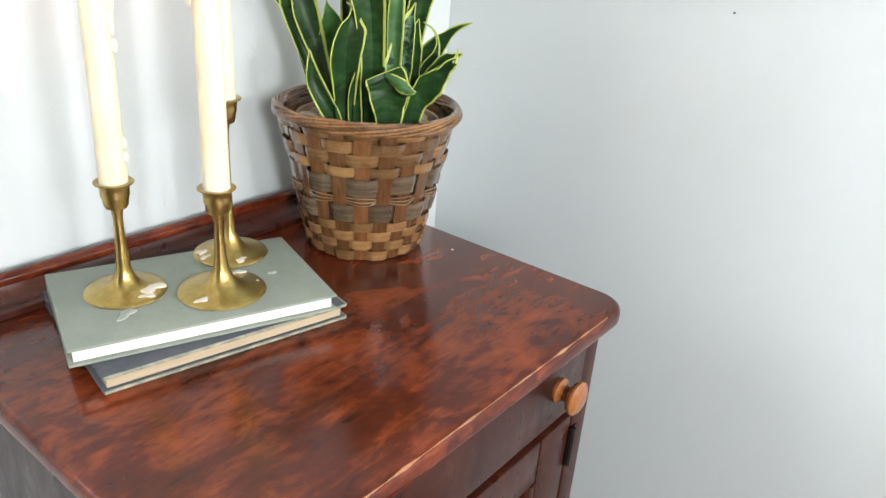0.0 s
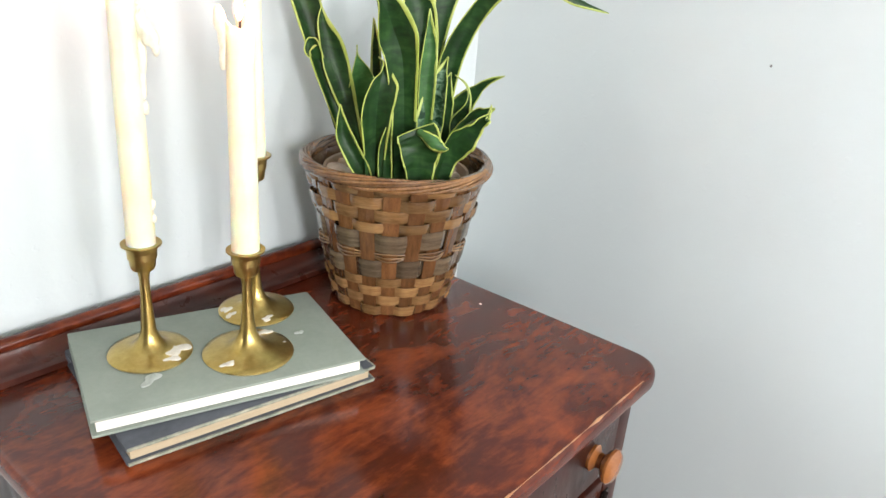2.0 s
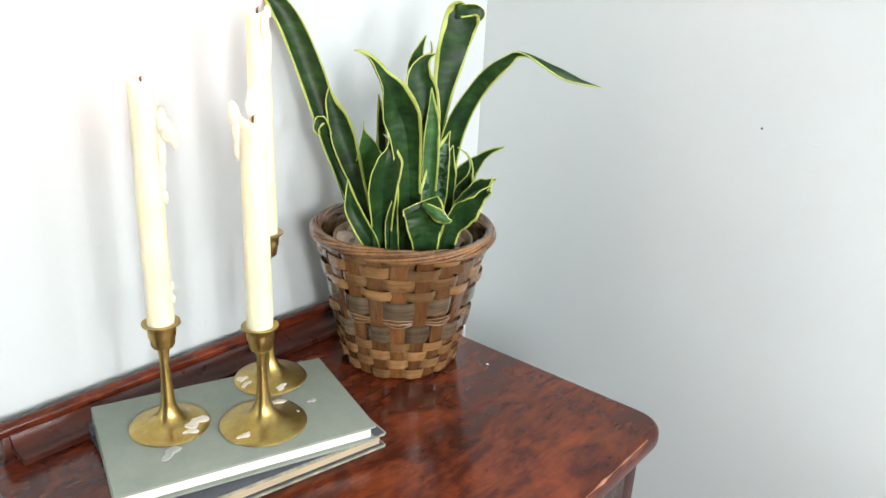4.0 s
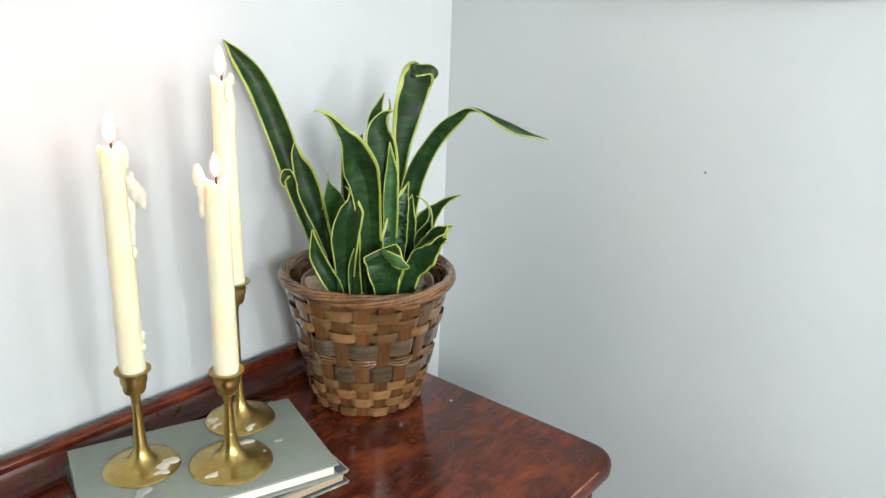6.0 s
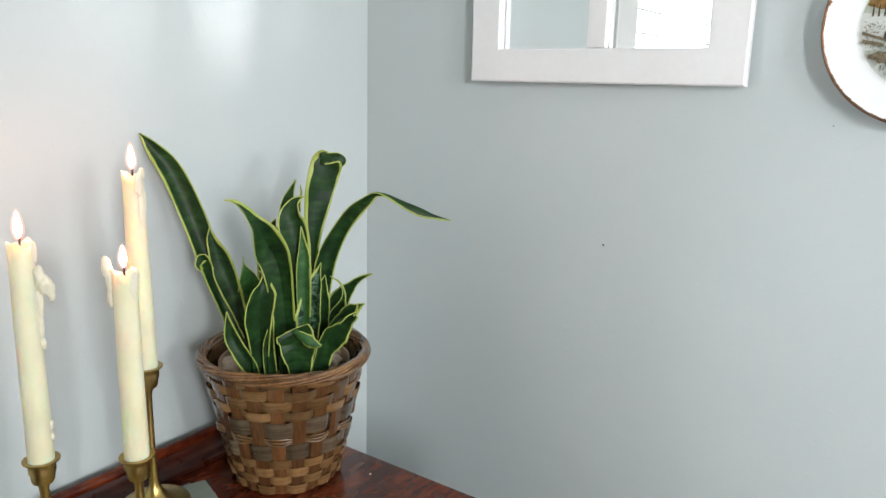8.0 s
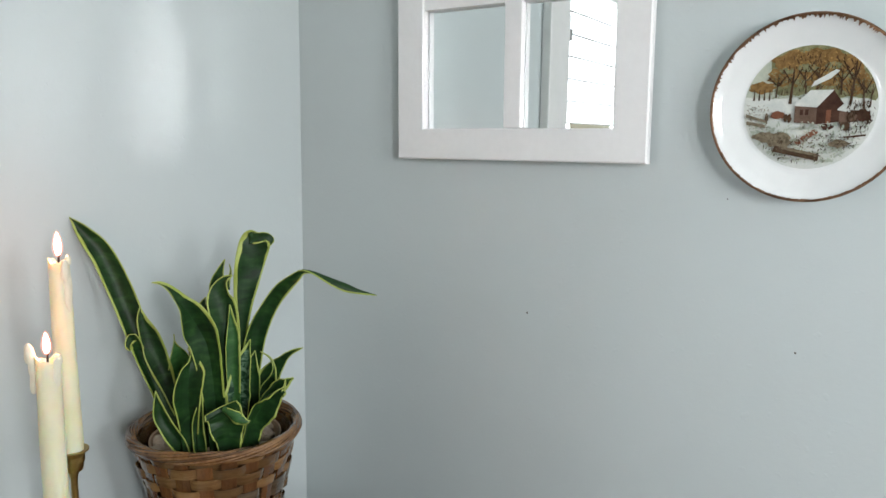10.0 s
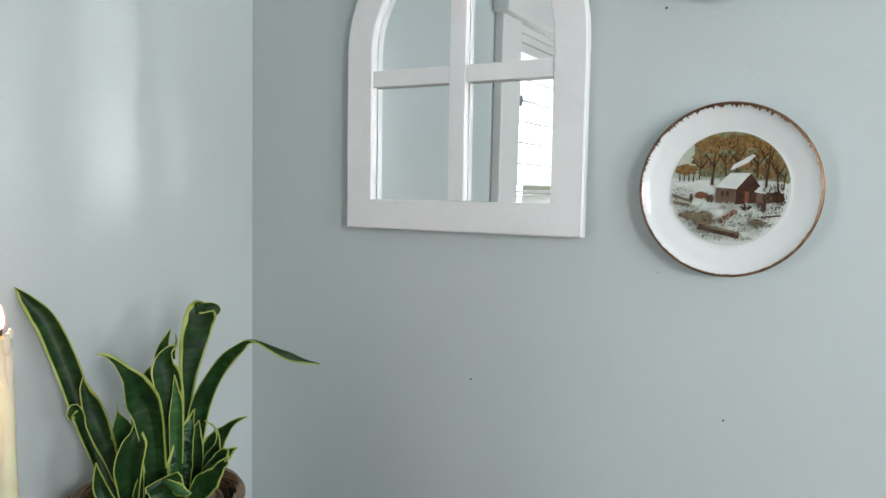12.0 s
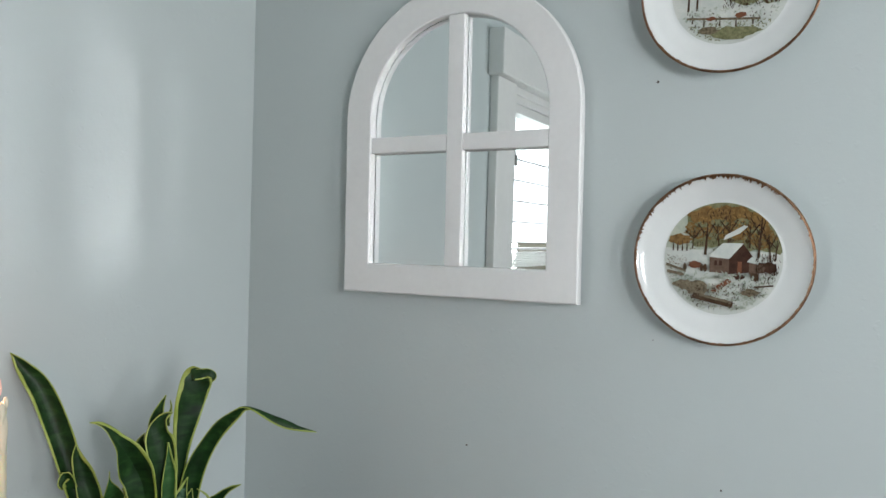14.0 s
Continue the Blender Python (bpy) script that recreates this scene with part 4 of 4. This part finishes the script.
def wall_mirror():
    root = thing("arched_mirror", (0, MY, MZ), "white arched window-pane mirror hanging on the grey wall", "mirror")
    half, ih, low, sp = 0.1820, 0.1380, 0.0, 0.2535
    n = 24
    outer = arched(half, 0.0, sp, n)
    inner = arched(ih, 0.0425, sp, n)
    bm = bmesh.new()
    z0, z1, ch = 0.0086, 0.0218, 0.0020

    def ring(pts, z, k=0.0, c=(0, 0.2)):
        return [bm.verts.new((x + (c[0] - x) * k, y + (c[1] - y) * k, z)) for x, y in pts]

    ob_, of = ring(outer, z0), ring(outer, z1 - ch)
    oc = ring(arched(half - ch, ch, sp, n), z1)
    ic, if_, ib = ring(arched(ih + 0.0015, 0.041, sp, n), z1), ring(inner, z1 - 0.0015), ring(inner, z0)
    loops = [ob_, of, oc, ic, if_, ib, ob_]
    for a, b in zip(loops, loops[1:]):
        for i in range(len(a)):
            j = (i + 1) % len(a)
            bm.faces.new((a[i], a[j], b[j], b[i]))
    part("frame", to_wall(bm, 0, 0, MT), FRAME, root, smooth=True)
    part("backing", to_wall(slab(arched(half - 0.012, 0.012, sp, n), 0.0012, 0.0044), 0, 0, MT), FRAME, root)
    part("spacer", to_wall(join(box(-half + 0.012, half - 0.012, 0.013, 0.030, 0.0046, 0.0084), box(-half + 0.004, -ih - 0.014, 0.031, sp, 0.0046, 0.0084), box(ih + 0.014, half - 0.004, 0.031, sp, 0.0046, 0.0084)), 0, 0, MT), FRAME, root)
    part("upright_bar", to_wall(box(-0.0122, 0.0122, 0.043, sp + ih - 0.001, 0.0084, 0.0204, 0.001), 0, 0, MT), FRAME, root)
    for s in (-1, 1):
        x0, x1 = sorted((s * 0.0127, s * (ih - 0.0005)))
        part("cross_bar", to_wall(box(x0, x1, 0.203, 0.226, 0.0084, 0.0200, 0.001), 0, 0, MT), FRAME, root)
    part("mirror_glass", to_wall(slab(arched(ih + 0.012, 0.032, sp, n), 0.0046, 0.0074), 0, 0, MT), SILVER, root, "clear silvered mirror glass")


wall_mirror()


# ---- plates ----
def tint(name, low, high, scale=120, rough=0.22):
    return plain(name, low, high, scale, rough, coat=0.4, bump=0.03)


SNOW = tint("print_snow", (0.50, 0.55, 0.52), (0.72, 0.73, 0.68), 60)
HAZE = tint("print_sky", (0.30, 0.36, 0.30), (0.52, 0.55, 0.45), 30)
AUTUMN = tint("print_autumn_trees", (0.10, 0.06, 0.02), (0.34, 0.20, 0.07), 260)
GROVE = tint("print_green_trees", (0.09, 0.10, 0.045), (0.32, 0.31, 0.17), 260)
TRUNK = tint("print_trunk", (0.035, 0.02, 0.012), (0.10, 0.06, 0.035))
HOUSE = tint("print_house", (0.085, 0.052, 0.036), (0.19, 0.125, 0.09))
DARKHOUSE = tint("print_house_shade", (0.035, 0.016, 0.012), (0.09, 0.045, 0.03))
BRUSH = tint("print_brush", (0.04, 0.03, 0.015), (0.30, 0.25, 0.17), 300)
GOLD = tint("print_gold", (0.30, 0.17, 0.05), (0.48, 0.30, 0.10), 200)
RUST = tint("print_rust", (0.13, 0.05, 0.028), (0.24, 0.10, 0.055))


def plate(y, z, turn, scene_no, label):
    root = thing("wall_plate", (0, y, z), label, "plate", "painted wall plates")
    R = 0.0995

    def flat(bm):
        return to_wall(bm, 0, 0, turn)

    prof = [(0, 0.004), (0.052, 0.004), (0.056, 0.002), (0.060, 0.004), (0.070, 0.008), (0.085, 0.0135), (0.098, 0.0185), (R - 0.0007, 0.0205), (R, 0.0215), (R - 0.0010, 0.0222), (0.098, 0.0214), (0.085, 0.0166), (0.073, 0.0116), (0.069, 0.0099), (0.067, 0.0095), (0.060, 0.0094), (0, 0.0094)]
    part("dish", flat(lathe(prof, 72)), PORCELAIN, root, smooth=True)
    # brushed gilt edge with ragged strokes inwards
    rnd = random.Random(11 + scene_no)
    bm = bmesh.new()
    n = 560
    prev = None
    for k in range(n + 1):
        a = 2 * math.pi * k / n
        deep = 0.0004 + 0.0009 * abs(noise.noise(Vector((math.cos(a) * 14, math.sin(a) * 14, scene_no)))) + (0.0010 + 0.0038 * max(0, math.sin(a - 0.2))) * rnd.random() ** 3
        row = []
        for r, h in ((R + 0.0004, 0.0212), (R - 0.0008, 0.0226), (R - 0.0018, 0.0223), (R - 0.0018 - deep, 0.0223 - deep * 0.36)):
            row.append(bm.verts.new((r * math.cos(a), r * math.sin(a), h)))
        if prev:
            for q in range(3):
                bm.faces.new((prev[q], row[q], row[q + 1], prev[q + 1]))
        prev = row
    bmesh.ops.remove_doubles(bm, verts=bm.verts, dist=1e-6)
    part("gilt_rim", flat(bm), GILT, root, "worn gilt edge", smooth=True)
    Q = 0.0660
    h = [0.00955]

    def layer(name, outline, mat):
        """A printed shape on the plate's flat, clipped to the round picture."""
        pts = []
        for x, yy in outline:
            k = math.hypot(x, yy)
            if k > 0.995:
                x, yy = x / k * 0.995, yy / k * 0.995
            pts.append((x * Q, yy * Q + 0.0012))
        h[0] += 0.00004
        part(name, flat(slab(pts, h[0], h[0] + 0.00003)), mat, root)

    def arc(a0, a1, n=18):
        return [(math.cos(radians(a0 + (a1 - a0) * k / n)), math.sin(radians(a0 + (a1 - a0) * k / n))) for k in range(n + 1)]

    def ragged(x0, y0, x1, y1, rough, n=14):
        return [(x0 + (x1 - x0) * k / n, y0 + (y1 - y0) * k / n + rough * rnd.uniform(-1, 1)) for k in range(n + 1)]

    def clump(x, yy, rx, ry, mat, name="tree_print", n=20):
        layer(name, [(x + rx * math.cos(2 * math.pi * k / n) * rnd.uniform(0.72, 1.12), yy + ry * math.sin(2 * math.pi * k / n) * rnd.uniform(0.72, 1.12)) for k in range(n)], mat)

    def trunk(x, y0, y1, w, bend=0.0):
        layer("trunk_print", [(x - w, y0), (x + w, y0), (x + bend + w * 0.4, y1), (x + bend - w * 0.4, y1)], TRUNK)

    def flecks(name, x0, x1, y0, y1, count, size, mat, tall=1.0):
        """Many small brush strokes of one colour."""
        h[0] += 0.00004
        bm = bmesh.new()
        for k in range(count):
            x, yy = rnd.uniform(x0, x1), rnd.uniform(y0, y1)
            if math.hypot(x, yy) > 0.95:
                continue
            a, l, w = rnd.uniform(0.9, 2.2) if tall > 1 else rnd.uniform(0, 3.14), size * rnd.uniform(0.5, 1.4) * tall, size * rnd.uniform(0.25, 0.6)
            dx, dy = math.cos(a), math.sin(a)
            bm.faces.new([bm.verts.new(((x + u * l * dx - v * w * dy) * Q, (yy + u * l * dy + v * w * dx) * Q + 0.0012, h[0])) for u, v in ((-1, 0), (-0.2, -1), (1, -0.1), (0.3, 0.9))])
        tagged(part(name, flat(bm), mat, root), kind="stuff")

    layer("snow_print", arc(0, 355, 60), SNOW)
    if scene_no == 1:
        layer("sky_print", arc(8, 172, 30) + ragged(-0.97, 0.18, 0.97, 0.12, 0.02), HAZE)
        layer("wood_print", arc(10, 128, 30) + ragged(-0.60, 0.60, -0.50, 0.25, 0.06, 6) + ragged(-0.48, 0.22, 0.95, 0.12, 0.03), GROVE)
        for x, yy, rx, ry in ((-0.25, 0.72, 0.36, 0.20), (0.15, 0.74, 0.42, 0.22), (0.50, 0.62, 0.30, 0.24), (-0.42, 0.50, 0.24, 0.18), (0.0, 0.52, 0.28, 0.18), (0.66, 0.38, 0.24, 0.22), (0.30, 0.48, 0.22, 0.16)):
            clump(x, yy, rx, ry, AUTUMN)
        for x, yy, rx, ry in ((-0.05, 0.64, 0.16, 0.07), (0.33, 0.66, 0.14, 0.06), (-0.36, 0.60, 0.12, 0.06), (0.55, 0.50, 0.10, 0.06), (-0.16, 0.40, 0.12, 0.06)):
            clump(x, yy, rx, ry, GROVE)
        flecks("foliage_print", -0.62, 0.95, 0.30, 0.95, 414, 0.025, AUTUMN)
        flecks("foliage_print", -0.60, 0.95, 0.15, 0.60, 304, 0.022, GROVE)
        flecks("foliage_print", -0.50, 0.95, 0.18, 0.85, 165, 0.020, TRUNK, 2.4)
        flecks("foliage_print", -0.40, 0.80, 0.40, 0.92, 110, 0.021, GOLD)
        clump(-0.72, 0.33, 0.22, 0.10, AUTUMN)
        for x in (-0.84, -0.76, -0.68, -0.60):
            trunk(x, 0.12, 0.30, 0.014)
        for x, y0, y1, w, b in ((-0.28, 0.06, 0.62, 0.026, 0.03), (-0.05, 0.22, 0.60, 0.012, -0.04), (0.10, 0.24, 0.66, 0.012, 0.03), (0.60, 0.0, 0.72, 0.022, 0.05), (0.80, -0.05, 0.45, 0.016, -0.04), (0.88, 0.0, 0.35, 0.012, 0.02), (-0.50, 0.16, 0.50, 0.012, 0.02), (0.46, 0.2, 0.60, 0.014, 0.0)):
            trunk(x, y0, y1, w, b)
            layer("branch_print", [(x + b * 0.4, y0 + (y1 - y0) * 0.55), (x + b * 0.4 + 0.015, y0 + (y1 - y0) * 0.53), (x + 0.16, y1 + 0.02), (x + 0.15, y1 + 0.04)], TRUNK)
            layer("branch_print", [(x + b * 0.4, y0 + (y1 - y0) * 0.62), (x + b * 0.4 - 0.015, y0 + (y1 - y0) * 0.60), (x - 0.14, y1 - 0.01), (x - 0.13, y1 + 0.01)], TRUNK)
        layer("smoke_print", [(0.02, 0.33), (0.10, 0.36), (0.30, 0.46), (0.42, 0.58), (0.36, 0.60), (0.20, 0.50), (0.06, 0.42)], SNOW)
        layer("house_print", [(-0.20, -0.24), (0.14, -0.27), (0.14, 0.02), (-0.20, 0.04)], HOUSE)
        layer("gable_print", [(0.13, -0.27), (0.52, -0.22), (0.54, 0.02), (0.34, 0.30), (0.13, 0.02)], DARKHOUSE)
        layer("roof_print", [(-0.24, 0.03), (0.13, 0.00), (0.36, 0.28), (0.02, 0.28)], SNOW)
        layer("shed_print", [(0.46, -0.26), (0.72, -0.22), (0.72, -0.05), (0.46, -0.05)], HOUSE)
        layer("shed_roof_print", [(0.42, -0.04), (0.60, -0.08), (0.72, 0.04), (0.50, 0.05)], SNOW)
        layer("door_print", [(0.27, -0.25), (0.34, -0.25), (0.34, -0.04), (0.27, -0.04)], RUST)
        for x in (-0.12, -0.04):
            layer("pane_print", [(x, -0.12), (x + 0.05, -0.12), (x + 0.05, -0.03), (x, -0.03)], DARKHOUSE)
        clump(0.80, -0.12, 0.12, 0.10, DARKHOUSE, "brush_print")
        clump(-0.44, -0.12, 0.13, 0.07, RUST, "cart_print")
        for x in (-0.33, -0.27, -0.62):
            clump(x, -0.17, 0.035, 0.08, TRUNK, "post_print")
        clump(0.30, -0.31, 0.10, 0.06, DARKHOUSE, "sledge_print")
        clump(0.55, -0.30, 0.08, 0.08, TRUNK, "sledge_print")
        for x, yy in ((0.05, -0.44), (0.12, -0.40), (-0.02, -0.50), (-0.12, -0.56)):
            clump(x, yy, 0.06, 0.05, RUST, "bush_print")
        flecks("stroke_print", -0.85, 0.90, -0.90, -0.25, 304, 0.041, HAZE)
        flecks("stroke_print", 0.55, 0.95, -0.40, 0.10, 138, 0.019, TRUNK, 1.8)
        flecks("stroke_print", -0.95, -0.60, -0.35, 0.05, 83, 0.019, BRUSH)
        clump(-0.42, -0.53, 0.22, 0.14, BRUSH, "brush_print")
        clump(-0.62, -0.48, 0.20, 0.09, BRUSH, "brush_print")
        clump(0.48, -0.58, 0.16, 0.07, BRUSH, "brush_print")
        layer("log_print", [(-0.50, -0.72), (0.20, -0.86), (0.22, -0.76), (-0.46, -0.62)], TRUNK)
        layer("log_print", [(-0.36, -0.68), (0.16, -0.78), (0.17, -0.74), (-0.34, -0.63)], BRUSH)
        flecks("stroke_print", -0.75, 0.30, -0.90, -0.45, 111, 0.020, TRUNK)
        flecks("stroke_print", 0.20, 0.75, -0.68, -0.42, 83, 0.018, TRUNK)
        flecks("stroke_print", -0.70, 0.20, -0.85, -0.45, 61, 0.022, BRUSH)
        layer("fence_print", [(-0.95, -0.10), (-0.60, -0.22), (-0.60, -0.26), (-0.95, -0.15)], BRUSH)
        layer("fence_print", [(-0.93, -0.22), (-0.64, -0.28), (-0.64, -0.33), (-0.93, -0.28)], BRUSH)
        layer("fence_print", [(0.55, -0.46), (0.86, -0.42), (0.86, -0.45), (0.55, -0.49)], TRUNK)
    else:
        layer("sky_print", arc(8, 172, 30) + ragged(-0.97, 0.18, 0.97, 0.12, 0.02), HAZE)
        for x, yy, rx, ry in ((-0.4, 0.5, 0.4, 0.3), (0.4, 0.55, 0.45, 0.3)):
            clump(x, yy, rx, ry, AUTUMN)
        clump(0.35, -0.12, 0.45, 0.22, GROVE)
        clump(0.70, -0.20, 0.22, 0.20, GROVE)
        layer("house_print", [(-0.75, -0.10), (-0.35, -0.14), (-0.35, 0.12), (-0.75, 0.14)], DARKHOUSE)
        layer("roof_print", [(-0.82, 0.12), (-0.32, 0.10), (-0.26, 0.30), (-0.70, 0.32)], SNOW)
        for x in (-0.7, -0.55, 0.62, 0.75):
            trunk(x, -0.35, 0.5, 0.02, 0.03)
        flecks("foliage_print", -0.9, 0.9, 0.2, 0.9, 442, 0.025, GROVE)
        flecks("foliage_print", -0.1, 0.9, -0.35, 0.15, 249, 0.022, TRUNK, 1.8)
        flecks("stroke_print", -0.8, 0.8, -0.70, -0.30, 166, 0.028, HAZE)
        flecks("stroke_print", -0.8, 0.8, -0.92, -0.60, 221, 0.025, GROVE)
        flecks("stroke_print", -0.8, 0.8, -0.80, -0.40, 73, 0.021, TRUNK)
        clump(0.1, -0.80, 0.45, 0.12, GROVE, "brush_print")
        clump(-0.35, -0.72, 0.20, 0.08, BRUSH, "brush_print")
        for x, yy in ((-0.62, -0.50), (-0.42, -0.56), (-0.15, -0.58), (0.12, -0.62), (0.40, -0.60)):
            trunk(x, yy - 0.08, yy + 0.08, 0.014)
        layer("fence_print", [(-0.72, -0.50), (0.52, -0.62), (0.52, -0.58), (-0.72, -0.46)], BRUSH)
        clump(0.2, -0.5, 0.10, 0.05, RUST, "bush_print")
        clump(-0.3, -0.52, 0.08, 0.04, RUST, "bush_print")
    return root


plate(-0.7405, 1.2995, 0, 1, "white porcelain plate with gilt rim and winter farm print")
plate(-0.7395, 1.6155, 0, 2, "white gilt-rimmed plate with a snowy woodland print")


# ---- nicks on the wall ----
NICK = plain("nick", (0.06, 0.05, 0.045), (0.14, 0.13, 0.12), 300, 0.8)
for y, z, r in ((-0.410, 1.027, 0.0014), (-0.658, 1.515, 0.0016), (-0.747, 1.026, 0.0012), (-0.662, 1.197, 0.0007)):
    nk = part("nail_hole", moved(lathe([(0, 0.0006), (r, 0.0004), (r * 1.2, -0.0005)], 10, 0.15, 3), pose(0, y, z, 0, -90, 0)), NICK)
    tagged(nk, "small dark nail hole in the grey wall", "nail hole", "nail holes")
speck = part("paint_speck", moved(lathe([(0, 0.0007), (0.0012, 0.0005), (0.0016, 0)], 9, 0.2, 2), Matrix.Translation((-0.261, -0.233, TOP))), SPILT_WAX, smooth=True)
tagged(speck, "tiny white speck on the mahogany top", "speck")
